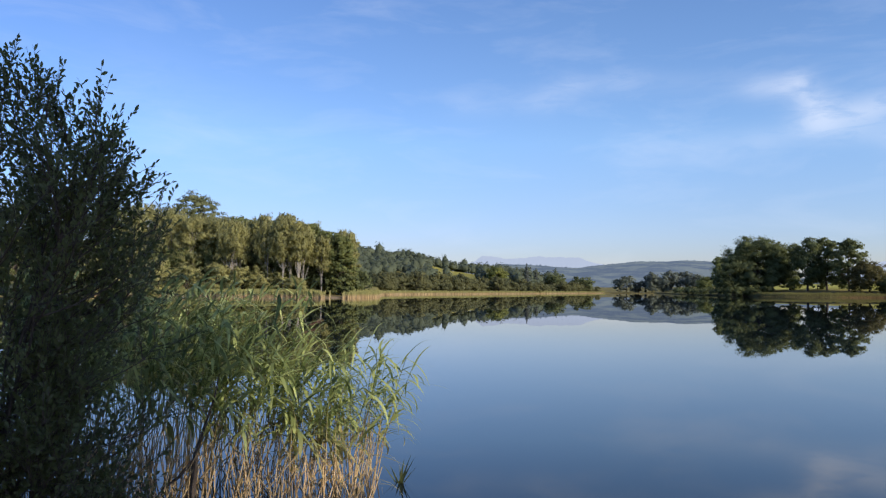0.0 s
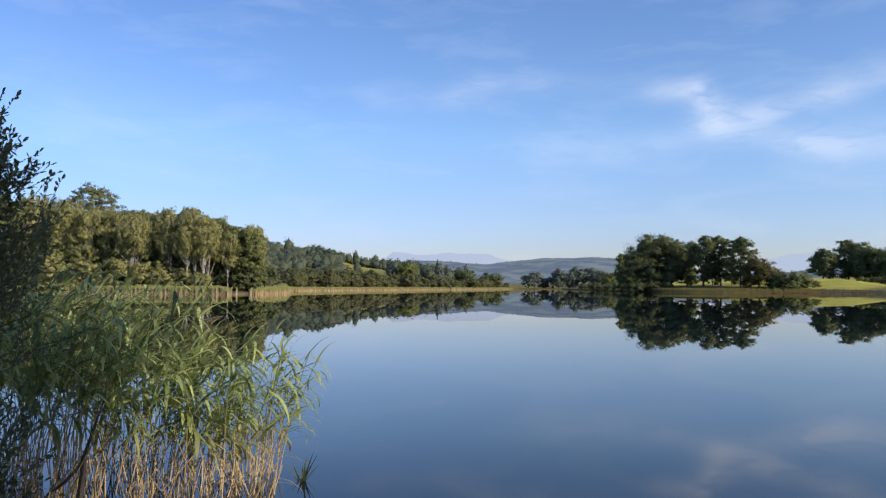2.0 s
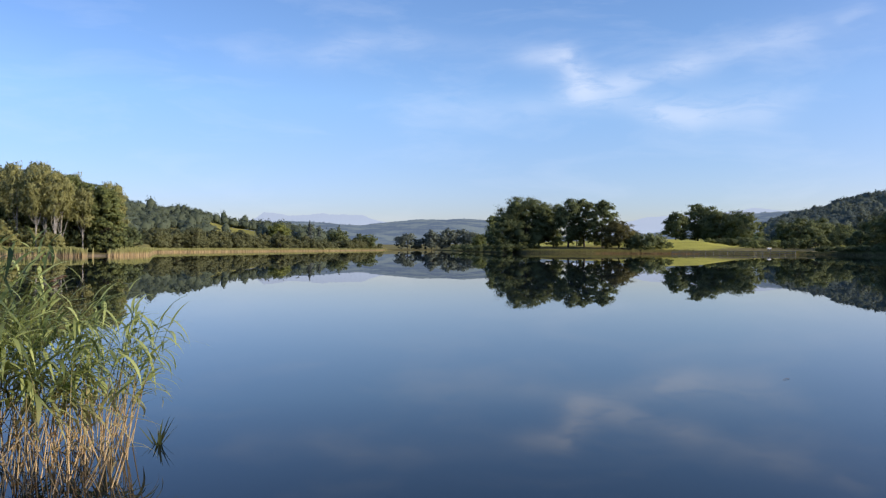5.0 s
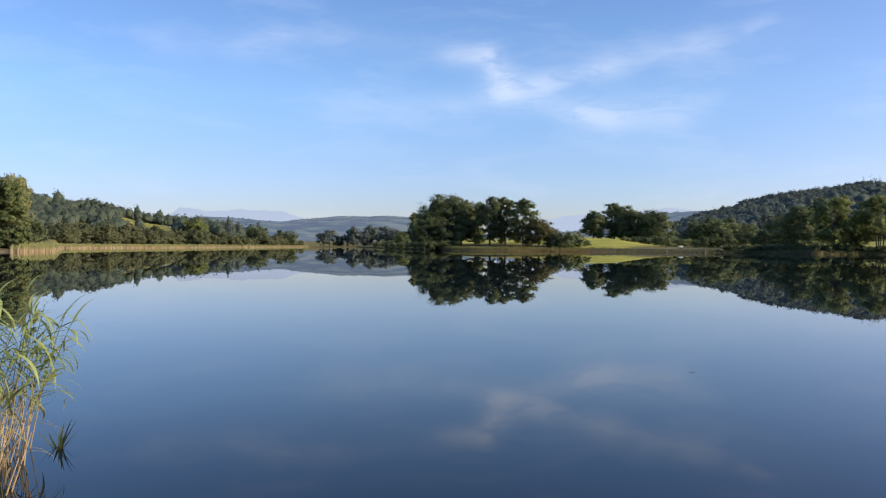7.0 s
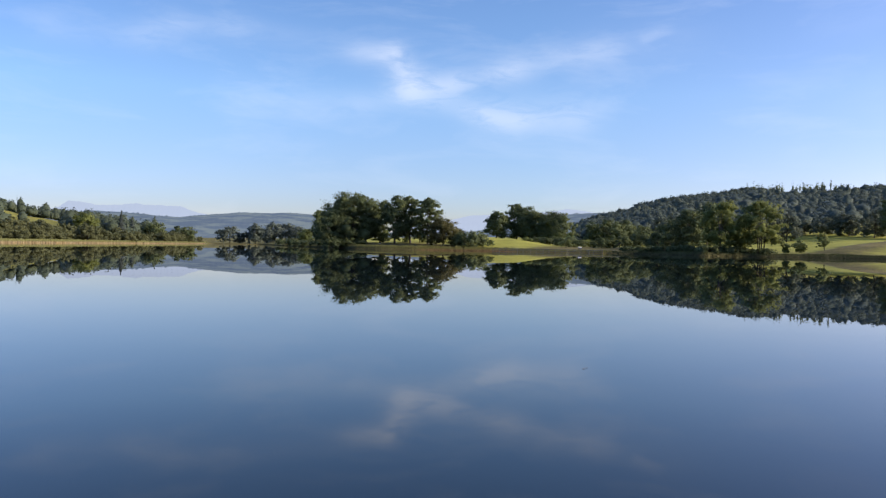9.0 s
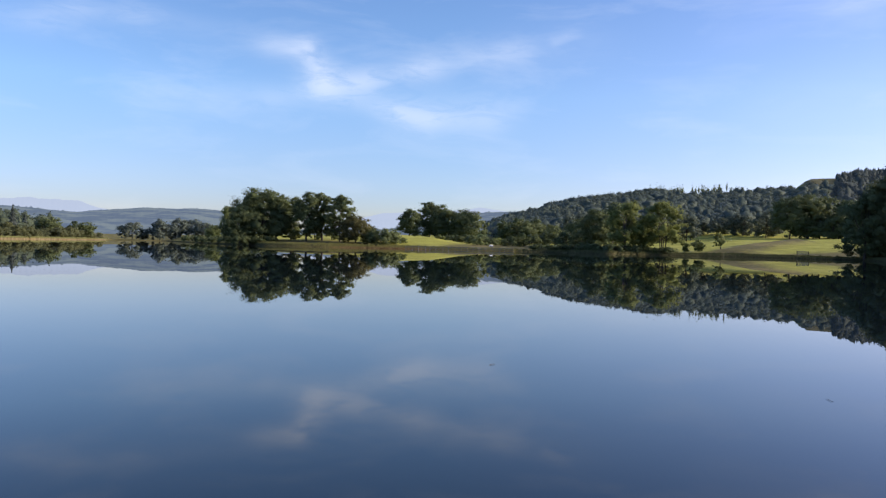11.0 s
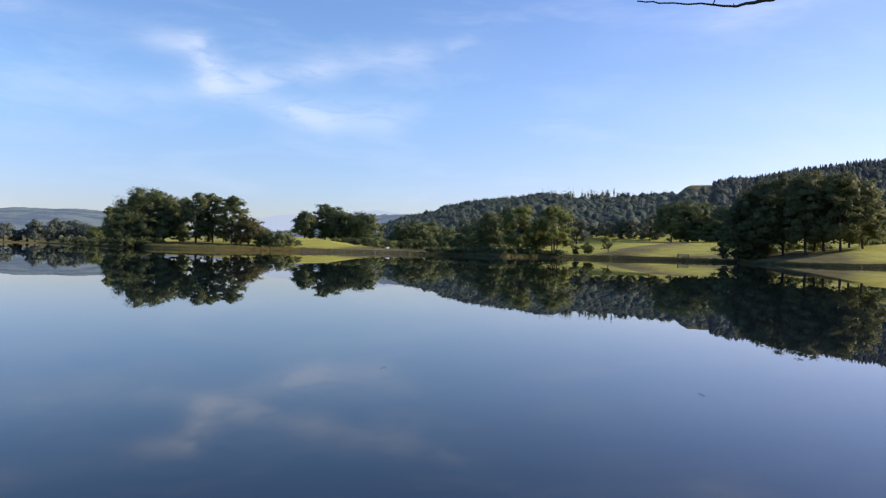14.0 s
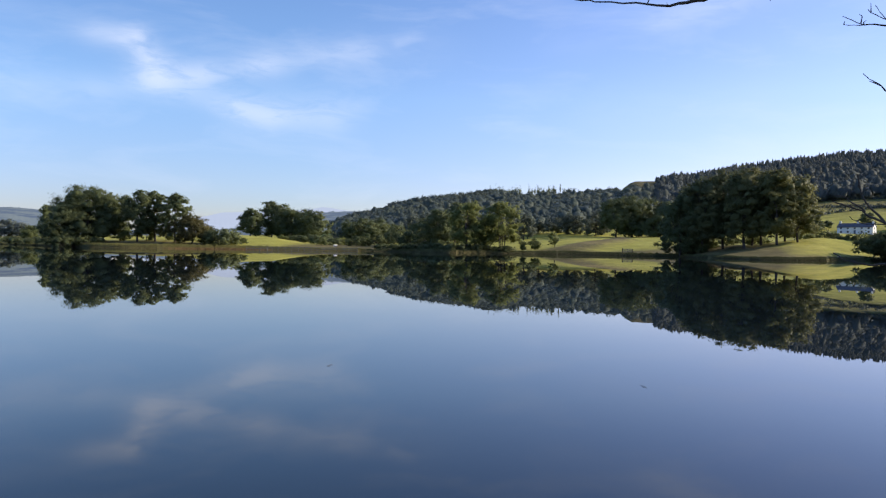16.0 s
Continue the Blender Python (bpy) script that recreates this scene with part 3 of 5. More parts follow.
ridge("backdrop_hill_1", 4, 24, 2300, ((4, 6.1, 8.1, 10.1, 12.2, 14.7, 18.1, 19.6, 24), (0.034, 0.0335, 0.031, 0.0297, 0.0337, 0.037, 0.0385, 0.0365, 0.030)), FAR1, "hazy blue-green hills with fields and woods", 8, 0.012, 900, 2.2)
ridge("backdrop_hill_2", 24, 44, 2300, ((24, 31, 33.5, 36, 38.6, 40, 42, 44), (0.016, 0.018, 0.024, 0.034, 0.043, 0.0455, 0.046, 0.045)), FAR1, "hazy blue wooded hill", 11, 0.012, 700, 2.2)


# ---- woods on the hillsides ----

def woods(name, rng, az, d, height, radius, mat, label, each=80, spray=1.15, pointed=False, core=0.8):
    """Far woods, too many trees to count: each an uneven leafy mass with loose sprays round its outline."""
    n = len(az)
    a = np.radians(az)
    x, y = d * np.sin(a), d * np.cos(a)
    foot = np.stack([x, y, ground_z(x, y)], -1)
    ph = rng.uniform(0, 6.3, (n, 1, 3))

    def shape(v, h, r, ph):
        wob = 1 + 0.22 * np.sin(v[..., 0] * 3.3 + ph[..., 0]) * np.cos(v[..., 1] * 3.1 + ph[..., 1]) + 0.12 * np.sin(v[..., 2] * 5 + v[..., 0] * 4 + ph[..., 2])
        if pointed:
            q = (v[..., 2] + 1) / 2
            rr = r * np.clip(1.15 - q, 0.0, 1) ** 0.9 * (0.8 + 0.2 * wob)
            flat = v[..., :2] / (np.linalg.norm(v[..., :2], axis=-1, keepdims=True) + 0.15)
            return np.stack([flat[..., 0] * rr, flat[..., 1] * rr, h * (0.04 + 0.96 * q)], -1)
        return np.stack([v[..., 0] * r * wob, v[..., 1] * r * wob, h * 0.5 + v[..., 2] * h * 0.5 * wob], -1)

    rough = rng.uniform(0.86, 1.14, (n, len(BALL_V), 1))
    V = foot[:, None] + shape(BALL_V * core * rough, height[:, None], radius[:, None], ph)
    F = BALL_F[None] + (np.arange(n) * len(BALL_V))[:, None, None]
    clod = unit(BALL_V * 0.8 + [0, 0, 0.35])
    m = arrays_mesh(name, V.reshape(-1, 3), F.reshape(-1, 3), np.tile(clod, (n, 1)))
    tone = rng.uniform(0, 1, n) ** 1.2
    # inner masses darker than the sprays: shade inside the crowns put into colour
    m.attributes.new("tone", "FLOAT", "POINT").data.foreach_set("value", np.repeat(tone * 0.8, len(BALL_V)).astype(np.float32))
    wood = tagged(link(name, m, mat), label, "woods", kind="stuff")
    v = unit(rng.normal(size=(n, each, 3)))
    v[..., 2] = np.where(v[..., 2] < -0.75, -v[..., 2], v[..., 2])
    places = (foot[:, None] + shape(v, height[:, None], radius[:, None], ph) * (0.76 + 0.22 * rng.uniform(0, 1, (n, each, 1)))).reshape(-1, 3)
    out = v.reshape(-1, 3)
    tilt = unit(out + rng.normal(size=out.shape) * 0.45)
    q, f = sprays(rng, places, tilt, np.repeat(spray * np.interp(d, (350, 1000), (0.8, 1.2)) * (radius / radius.mean()) ** 0.5, each), 0.8)
    leaf = arrays_mesh("foliage", q, f, np.repeat(unit(out * 0.75 + tilt * 0.22 + [0, 0, 0.35]), 3, 0))
    leaf.attributes.new("tone", "FLOAT", "POINT").data.foreach_set("value", np.repeat(tone, each * 3).astype(np.float32))
    link("foliage", leaf, mat, wood)
    return wood


def scatter(rng, n, az0, az1, d0, d1):
    az = rng.uniform(az0, az1, n)
    return az, np.sqrt(rng.uniform(d0 * d0, d1 * d1, n))


rng = np.random.default_rng(5)
az, d = scatter(rng, 3700, 39.5, 63, 330, 1130)
keep = (d > np.interp(az, (39, 44, 46, 51, 54, 60, 63), (560, 480, 470, 480, 500, 510, 510))) & ~((az > 60.6) & (d > 850)) & ~((az > 53) & (az < 58) & (d > 980))
az, d = az[keep], d[keep]
woods("hill_woods", rng, az, d, rng.lognormal(2.2, 0.2, len(az)), np.interp(d, (470, 900), (3.9, 5.8)) * rng.lognormal(0.0, 0.3, len(az)), HAZED_HILL_WOOD, "dense green broadleaf woods on a hillside")
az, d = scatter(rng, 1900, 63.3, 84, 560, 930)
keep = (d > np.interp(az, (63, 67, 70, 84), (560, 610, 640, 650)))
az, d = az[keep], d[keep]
woods("hill_woods", rng, az, d, rng.lognormal(2.35, 0.22, len(az)), rng.lognormal(1.38, 0.25, len(az)), HAZED_CONIFER, "dark mixed woods on the hill above the farm")
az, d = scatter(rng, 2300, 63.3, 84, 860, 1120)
woods("conifer_plantation", rng, az, d, rng.uniform(9, 13, len(az)) * np.interp(az, (63.3, 64.6), (0.5, 1.0)), rng.uniform(2.3, 3.6, len(az)), HAZED_CONIFER, "dark conifer plantation on the hill", 30, 1.0, True, 0.9)
az, d = scatter(rng, 1700, -40, 8.5, 410, 780)
keep = (d > np.interp(az, (-40, -6, 8), (330, 420, 520))) & ~((az > -1.0 + rng.normal(0, 0.15, len(az))) & (az < 2.8) & (d > 470) & (d < 690))
az, d = az[keep], d[keep]
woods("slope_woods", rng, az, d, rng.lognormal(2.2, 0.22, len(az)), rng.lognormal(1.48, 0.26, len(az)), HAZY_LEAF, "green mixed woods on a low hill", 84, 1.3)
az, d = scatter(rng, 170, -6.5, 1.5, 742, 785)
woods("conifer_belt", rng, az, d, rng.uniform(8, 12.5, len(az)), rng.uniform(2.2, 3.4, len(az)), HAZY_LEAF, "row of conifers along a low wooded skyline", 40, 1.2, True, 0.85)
az = np.concatenate([rng.normal(c, w, k) for c, w, k in ((51.6, 0.4, 9), (53.1, 0.5, 16), (54.4, 0.3, 10), (55.7, 0.5, 16), (57.0, 0.3, 6), (59.0, 0.25, 3))])
woods("ridge_larches", rng, az, rng.uniform(1020, 1080, 60), rng.uniform(10, 19, 60), rng.uniform(1.6, 3.0, 60), PALE_LEAF, "thin pale larches left standing on a ridge", 44, 0.95, False, 0.4)

# ---- trees along the shores: bearing, distance, width, top above the water ----
seed = 0


def grove(rows, name, leaves, label, group, **more):
    global seed
    out = []
    for az, d, width, top in rows:
        seed += 1
        p = spot(az, d)
        out.append(tree(name, p, width, top - p.z, leaves, label, group, seed=seed, **more))
    return out


grove([(22.5, 297, 20.4, 22.0)], "oak_tree", OAK, "large dark green oak with a broad dense crown", "trees on the point", bare=0.04, count=14000, size=0.6, lobes=60, lump=0.15)
grove([(20.75, 292, 10.0, 15.2), (24.6, 300, 9.0, 18.9), (21.5, 298, 12, 19.2), (23.5, 296, 12, 20.4)], "oak_tree", OAK, "dark green oak with a low dense crown", "trees on the point", bare=0.05, count=6000, size=0.65, lobes=34)
grove([(25.7, 288, 9.0, 20.3), (26.9, 290, 8.6, 20.7), (28.2, 284, 10.0, 19.7)], "oak_tree", OAK, "tall dark green oak on a bare trunk, sky showing through", "trees on the point", bare=0.1, count=7500, size=0.6, lobes=44, lump=0.13)
grove([(24.9, 296, 5.5, 7.5), (26.3, 297, 5.0, 8.0), (27.6, 296, 5.0, 7.0)], "elder_bush", ALDER, "green elder bush between the oak trunks", "bushes on the shore", bare=0.0, count=1500, size=0.5, lobes=14, lump=0.2, category="bush")
grove([(20.9, 285, 6.5, 4.0), (21.6, 287, 6.5, 4.2), (22.4, 286, 6.5, 3.8), (23.1, 287, 5, 3.4)], "bramble_bush", OAK, "low dark bramble under the big oak", "bushes on the shore", bare=0.0, count=1100, size=0.5, lobes=16, lump=0.2, category="bush")
grove([(29.35, 276, 12.6, 11.8)], "hawthorn_tree", THORN, "olive-brown rounded thorn tree beside the oaks", "trees on the point", bare=0.02, count=7000, size=0.5, lobes=40)
grove([(31.3, 274, 13.5, 7.2)], "bramble_bush", OAK, "low dark green bramble bush by the shore", "bushes on the shore", bare=0.0, count=5200, size=0.5, lobes=40, category="bush")
grove([(17.6, 445, 12, 4.2), (18.3, 398, 11, 3.8), (18.9, 374, 10, 3.4), (19.5, 350, 10, 3.6), (20.1, 327, 9, 3.4), (20.7, 306, 8, 3.0)], "bramble_bush", OAK, "low dark bramble thicket along the water", "bushes on the shore", bare=0.0, count=1100, size=0.6, lobes=18, lump=0.2, category="bush")
grove([(20.0, 330, 5.0, 16.2), (19.2, 400, 9.4, 9.5)], "ash_tree", ALDER, "grey-green young ash behind the point", "trees on the point", bare=0.1, count=2000, size=0.8)
grove([(33.4, 375, 10.6, 19.3), (34.9, 385, 13.7, 23.7), (36.3, 375, 15.0, 20.1), (38.1, 365, 15.1, 18.5), (37.2, 372, 12, 18.8), (35.6, 382, 12, 21.5)], "oak_tree", OAK, "dark green oak in a clump on the meadow", "meadow oaks", bare=0.01, count=6500, size=0.75, lobes=36)
grove([(35.7, 330, 4.7, 5.6), (33.0, 280, 3.0, 4.0), (32.2, 276, 3.0, 3.8), (38.6, 300, 6.0, 5.0)], "gorse_bush", ALDER, "small round green bush on the meadow", "bushes on the shore", bare=0.0, count=900, size=0.5, lobes=9, lump=0.24, category="bush")
grove([(36.5, 338, 6.5, 6.2), (37.0, 330, 6.5, 6.0), (37.6, 334, 7.0, 6.6), (38.2, 326, 7.0, 6.0), (38.9, 330, 7.5, 6.4), (39.5, 322, 6.5, 5.0)], "thorn_bush", OAK, "dark thorn bush at the foot of the meadow oaks", "bushes on the shore", bare=0.0, count=1500, size=0.5, lobes=16, lump=0.2, category="bush")
grove([(40.9, 430, 15.3, 16.5), (42.7, 430, 18.3, 17.6), (43.7, 440, 14, 15.0), (41.8, 420, 16, 17.5), (44.3, 415, 14, 12.5)], "alder_tree", OAK, "dark alder in the hollow by the lake", "hollow alders", bare=0.0, count=4200, size=0.9)
grove([(44.7, 400, 9.5, 10.3), (45.6, 390, 8.0, 8.3), (39.8, 340, 8.0, 5.4), (41.6, 330, 9.0, 5.0), (43.3, 320, 8.0, 5.2)], "willow_bush", LIGHT_LEAF, "light green willow bush in the hollow", "bushes on the shore", bare=0.0, count=1500, size=0.7, lobes=12, lump=0.22, category="bush")
grove([(45.2, 300, 10, 8.5), (46.4, 292, 9, 8.0), (44.0, 318, 11, 9.0), (42.5, 310, 10, 7.0), (41.2, 305, 9, 5.6)], "alder_bush", OAK, "dark alder bush on the wet ground", "bushes on the shore", bare=0.0, count=2400, size=0.55, lobes=20, category="bush")
grove([(47.4, 285, 11.3, 15.8), (48.5, 300, 11.6, 20.0), (46.3, 330, 12.0, 14.5)], "alder_tree", OAK, "dark alder on the low bank", "bank trees", bare=0.04, count=5200, size=0.7, lobes=34)
grove([(49.5, 244, 10.2, 17.0), (52.1, 249, 12.8, 17.6), (50.9, 252, 6.0, 12.0)], "ash_tree", LIGHT_LEAF, "tall light green ash at the water's edge", "bank trees", bare=0.12, count=6000, size=0.6, lobes=40, lump=0.13, stems=4, girth=1.1)
rs = np.random.default_rng(61)
grove([(45.4 + k * 0.95 + rs.uniform(-0.3, 0.3), 440 + rs.uniform(-15, 40), rs.uniform(10, 15), rs.uniform(17, 24)) for k in range(16)], "ash_tree", HAZED_FOOT_LEAF, "dark green tree at the foot of the wooded hill", "wood edge trees", bare=0.0, count=1900, size=1.0, lobes=22)
grove([(54.6, 262, 4.4, 5.6), (53.7, 262, 2.8, 4.7), (47.9, 255, 5.0, 4.6)], "hawthorn_bush", ALDER, "small rounded thorn bush on the bank", "bushes on the shore", bare=0.0, count=1100, size=0.45, lobes=10, lump=0.25, category="bush")
grove([(56.1, 265, 5.0, 7.7)], "alder_sapling", ALDER, "thin young alder on the bank", "bank trees", bare=0.15, count=800, size=0.5, lobes=12)
grove([(60.5, 420, 17, 30.0)], "oak_tree", OAK, "dark green oak with a bare trunk on the meadow", "field oaks", bare=0.16, count=6000, size=0.85, lobes=36)
grove([(61.7, 425, 19, 32.0), (62.9, 430, 18, 31.0), (64.1, 420, 17, 29.0), (65.2, 425, 15, 26.0), (63.5, 412, 13, 21.0)], "oak_tree", OAK, "dark green oak standing on the meadow", "field oaks", bare=0.0, count=6000, size=0.85, lobes=36)
grove([(61.6, 418, 11, 19), (62.4, 415, 12, 18), (63.2, 412, 12, 19), (64.0, 414, 12, 18), (64.8, 410, 11, 17), (65.6, 412, 12, 17)], "holly_bush", OAK, "dark bushy growth under the meadow oaks", "bushes under oaks", bare=0.0, count=1600, size=0.8, lobes=14, lump=0.2, category="bush")
grove([(65.1, 225, 10.8, 17.7)], "oak_tree", OAK, "dark green oak at the edge of the clump", "clump oaks", bare=0.0, count=8000, size=0.6, lobes=56, lump=0.13)
grove([(66.6, 224, 12.0, 22.6), (68.0, 226, 11.5, 24.3), (69.4, 217, 10.6, 24.5), (70.5, 222, 10, 24.0), (66.0, 232, 11, 20.5), (69.9, 232, 12, 23), (72.0, 231, 11, 22)], "oak_tree", CLUMP_LEAF, "tall dark green oak in a dense clump by the shore", "clump oaks", bare=0.1, count=8000, size=0.6, lobes=64, lump=0.13, girth=0.8)
grove([(71.5, 215, 10.0, 23.6), (72.8, 220, 10.0, 22.2)], "oak_tree", SUNNY_LEAF, "oak at the sunny edge of the clump, sunlight in its olive leaf colour", "clump oaks", bare=0.1, count=8000, size=0.6, lobes=64, lump=0.13, girth=0.8)
rs = np.random.default_rng(88)
rows = [(43.6 + 0.72 * k + rs.uniform(-0.2, 0.2), float(np.interp(43.6 + 0.72 * k, SHORE_AZ, SHORE_D)) + rs.uniform(3.5, 7), rs.uniform(5.5, 8), rs.uniform(2.0, 3.2)) for k in range(13)]
rows += [(65.3, 228, 6, 4.0), (66.3, 224, 5, 3.6)]
grove(rows, "bramble_bush", OAK, "low dark bramble thicket on the bank", "bushes on the shore", bare=0.0, count=1000, size=0.5, lobes=16, lump=0.2, category="bush")
grove([(72.6, 235, 6.5, 8.4), (73.4, 240, 5.0, 7.0), (67.0, 236, 6.0, 5.5), (65.8, 236, 7, 6.0), (68.2, 240, 7, 6.4), (69.3, 242, 7, 5.8), (70.4, 240, 7, 6.2)], "thorn_bush", ALDER, "green thorn bush under the oaks", "bushes on the shore", bare=0.0, count=1100, size=0.45, lobes=10, lump=0.25, category="bush")
grove([(78.2, 208, 11.5, 7.6), (79.6, 214, 10, 8.4)], "alder_bush", OAK, "big dark alder bush at the water's edge", "bushes on the shore", bare=0.0, count=9000, size=0.6, lobes=50, category="bush")

# the left wood: birch, alder and oak
grove([(-18.3, 205, 12.5, 26.6)], "poplar_tree", PALE_LEAF, "tall pale grey-green tree rising out of the wood", "wood trees", bare=0.28, count=8500, size=0.45, lobes=90, lump=0.075, core=0.4, loose=1.25)
grove([(-21.6, 180, 9.0, 20.1), (-19.8, 176, 7.6, 19.1), (-18.1, 172, 7.6, 17.3), (-16.5, 172, 7.4, 16.9), (-13.2, 170, 6.6, 17.4), (-11.6, 166, 6.2, 17.6), (-7.4, 163, 6.0, 13.9), (-17.2, 180, 8, 17.6), (-14.3, 174, 7.0, 16.8), (-12.4, 174, 6.5, 16.4), (-19.0, 184, 8, 18.6), (-15.6, 176, 7.5, 17.0), (-10.9, 172, 6.5, 16.4), (-22.7, 184, 9, 20.0), (-20.3, 182, 8, 19.4), (-17.6, 186, 8.5, 18.6), (-16.0, 186, 8, 18.4), (-13.8, 182, 8, 18.2), (-12.0, 180, 7.5, 18.2), (-9.9, 176, 7, 16.4)], "birch_tree", BIRCH, "yellowing birch with a pale slender trunk", "wood trees", bare=0.24, count=5200, size=0.55, lobes=84, lump=0.062, bark=PALE_BARK, girth=0.5, loose=1.5, core=0.35, hang=0.6)
grove([(-7.7, 160, 6.0, 13.2), (-15.1, 184, 8.2, 18.9), (-10.2, 168, 6.4, 16.1), (-8.9, 165, 7.0, 14.1), (-23.8, 182, 10, 20.5), (-26.5, 184, 11, 20.0), (-29.5, 186, 11, 20.0), (-9.6, 172, 6.5, 15.4), (-20.8, 188, 9, 19.5)], "alder_tree", ALDER, "green alder at the edge of the wood", "wood trees", bare=0.04, count=7000, size=0.44, lobes=70, lump=0.07, girth=0.7, loose=1.5, core=0.45)
grove([(-22.8, 170, 6.0, 9.0), (-20.6, 166, 6.5, 8.0), (-18.6, 164, 6.0, 7.0), (-16.6, 163, 6.5, 7.0), (-14.8, 162, 6.0, 6.4), (-13.5, 161, 5.0, 6.6), (-12.3, 160, 5.0, 5.0), (-11.0, 156, 4.0, 4.2), (-25.2, 172, 7.0, 9.0), (-28, 174, 8.0, 9.0)], "sallow_bush", BIRCH, "olive green sallow bush before the wood", "bushes on the shore", bare=0.0, count=2400, size=0.42, lobes=30, lump=0.11, category="bush", loose=1.4, core=0.4)

grove([(-8.9, 161, 6.0, 6.5), (-8.0, 160, 5.0, 5.0), (-7.2, 160, 5.0, 5.5), (-6.5, 168, 6.0, 6.0)], "alder_bush", OAK, "dark alder bush above the gravel landing", "bushes on the shore", bare=0.0, count=1500, size=0.45, lobes=16, category="bush")

grove([(-11.95, 158, 4.6, 15.6), (-11.45, 159, 4.4, 16.2), (-10.75, 157, 4.2, 15.0), (-10.45, 158, 4.0, 14.6), (-13.1, 161, 4.6, 15.4), (-15.7, 163, 5.0, 15.8), (-15.3, 164, 5.0, 15.6), (-9.1, 159, 4.0, 12.5)], "birch_tree", BIRCH, "slender birch with a bare white stem at the wood's edge", "wood trees", bare=0.42, count=2600, size=0.5, lobes=46, lump=0.07, bark=PALE_BARK, girth=0.42, loose=1.5, core=0.0, hang=0.6)

grove([(-17.4, 170, 6, 10.5), (-16.2, 169, 6, 10.0), (-14.9, 169, 6, 10.5), (-13.7, 168, 6, 9.5), (-12.7, 167, 5.5, 10.0), (-11.7, 166, 5.5, 9.0), (-10.9, 165, 5, 9.5), (-10.0, 164, 5, 9.0), (-9.3, 163, 5.5, 9.5), (-8.4, 162, 5, 9.0), (-18.7, 172, 6, 11.0), (-20.2, 174, 6.5, 11.0), (-16.9, 174, 7, 15.5), (-15.2, 172, 7, 15.0), (-14.0, 171, 6.5, 15.2), (-12.9, 170, 6.5, 15.0), (-11.2, 168, 6, 14.5), (-10.4, 166, 6, 14.0), (-9.5, 165, 6, 13.5), (-18.2, 178, 7.5, 16.0)], "hazel_tree", HAZEL, "bushy olive green hazel under the birches", "wood trees", bare=0.0, count=2200, size=0.5, lobes=40, lump=0.1, loose=1.3)

# alder and willow scrub behind the long reed bed
rs = np.random.default_rng(21)
rows = []
for k in range(58):
    az = -5.6 + 17.0 * (k + rs.uniform(-0.4, 0.4)) / 58
    far = float(np.interp(az, SHORE_AZ, SHORE_D))
    rows.append((az, max(far, 262) + rs.uniform(14, 60), rs.uniform(6.0, 9.5) * max(1.0, far / 330), rs.uniform(4.8, 8.8) + (az < 4) * 1.2))
grove(rows[::2], "alder_scrub", SCRUB, "olive green alder scrub behind the reed bed", "scrub trees", bare=0.02, count=1800, size=0.82, lobes=20, lump=0.17)
grove(rows[1::2], "birch_scrub", SCRUB, "dull olive birch scrub behind the reed bed", "scrub trees", bare=0.02, count=1800, size=0.82, lobes=20, lump=0.16)
grove([(8.5, 520, 15, 13.7), (10.3, 540, 17, 11.3)], "oak_tree", OAK, "dark rounded oak at the end of the reed bed", "far shore trees", bare=0.05, count=2600, size=1.1)
grove([(4.0, 480, 12.4, 17.1)], "ash_tree", LIGHT_LEAF, "yellow-green ash above the scrub", "far shore trees", bare=0.1, count=2600, size=1.0)
grove([(13.6, 655, 20, 15.0), (15.4, 650, 14.5, 17.5), (16.2, 652, 14, 15.0), (16.8, 655, 16, 19.5), (17.6, 655, 18, 19.0), (18.4, 640, 15, 16.0), (14.5, 660, 12, 10.0)], "alder_tree", HAZED_FAR_LEAF, "grey-green tree on the far shore, haze in its leaf colour", "far shore trees", bare=0.04, count=2400, size=1.2)


def conifer(az, d, width, top, label):
    p = spot(az, d)
    h = top - p.z
    rng = np.random.default_rng(int(az * 10) + 900)
    root = thing("conifer_tree", p, label, "tree", "conifers")
    m = 2600
    q = rng.uniform(0.08, 1, m) ** 0.8
    a = rng.uniform(0, 2 * np.pi, m)
    rr = width / 2 * (1.04 - q) * rng.uniform(0.3, 1.05, m) * (0.85 + 0.3 * np.sin(q * 40))
    v, f = sprays(rng, np.stack([rr * np.cos(a), rr * np.sin(a), h * q], -1), np.stack([np.cos(a), np.sin(a), np.full(m, 0.8)], -1), 0.13 * width * (1.2 - q))
    # conifers beyond 400 m take the needle colour with haze in it
    link("crown", arrays_mesh("crown", v, f), CONIFER if d < 400 else HAZED_CONIFER, root)
    t = Tubes(6)
    t.limb([(0, 0, -0.4), (0, 0, h * 0.5), (0, 0, h * 0.97)], [0.018 * h, 0.01 * h, 0.003 * h])
    link("trunk", t.mesh("trunk"), BARK, root)


for row in ((6.3, 500, 8.5, 19.8), (7.0, 540, 7, 16.5), (-21.9, 205, 10, 24.5), (-24.4, 205, 11, 28.0)):
    conifer(*row, "dark pointed conifer above the other trees")


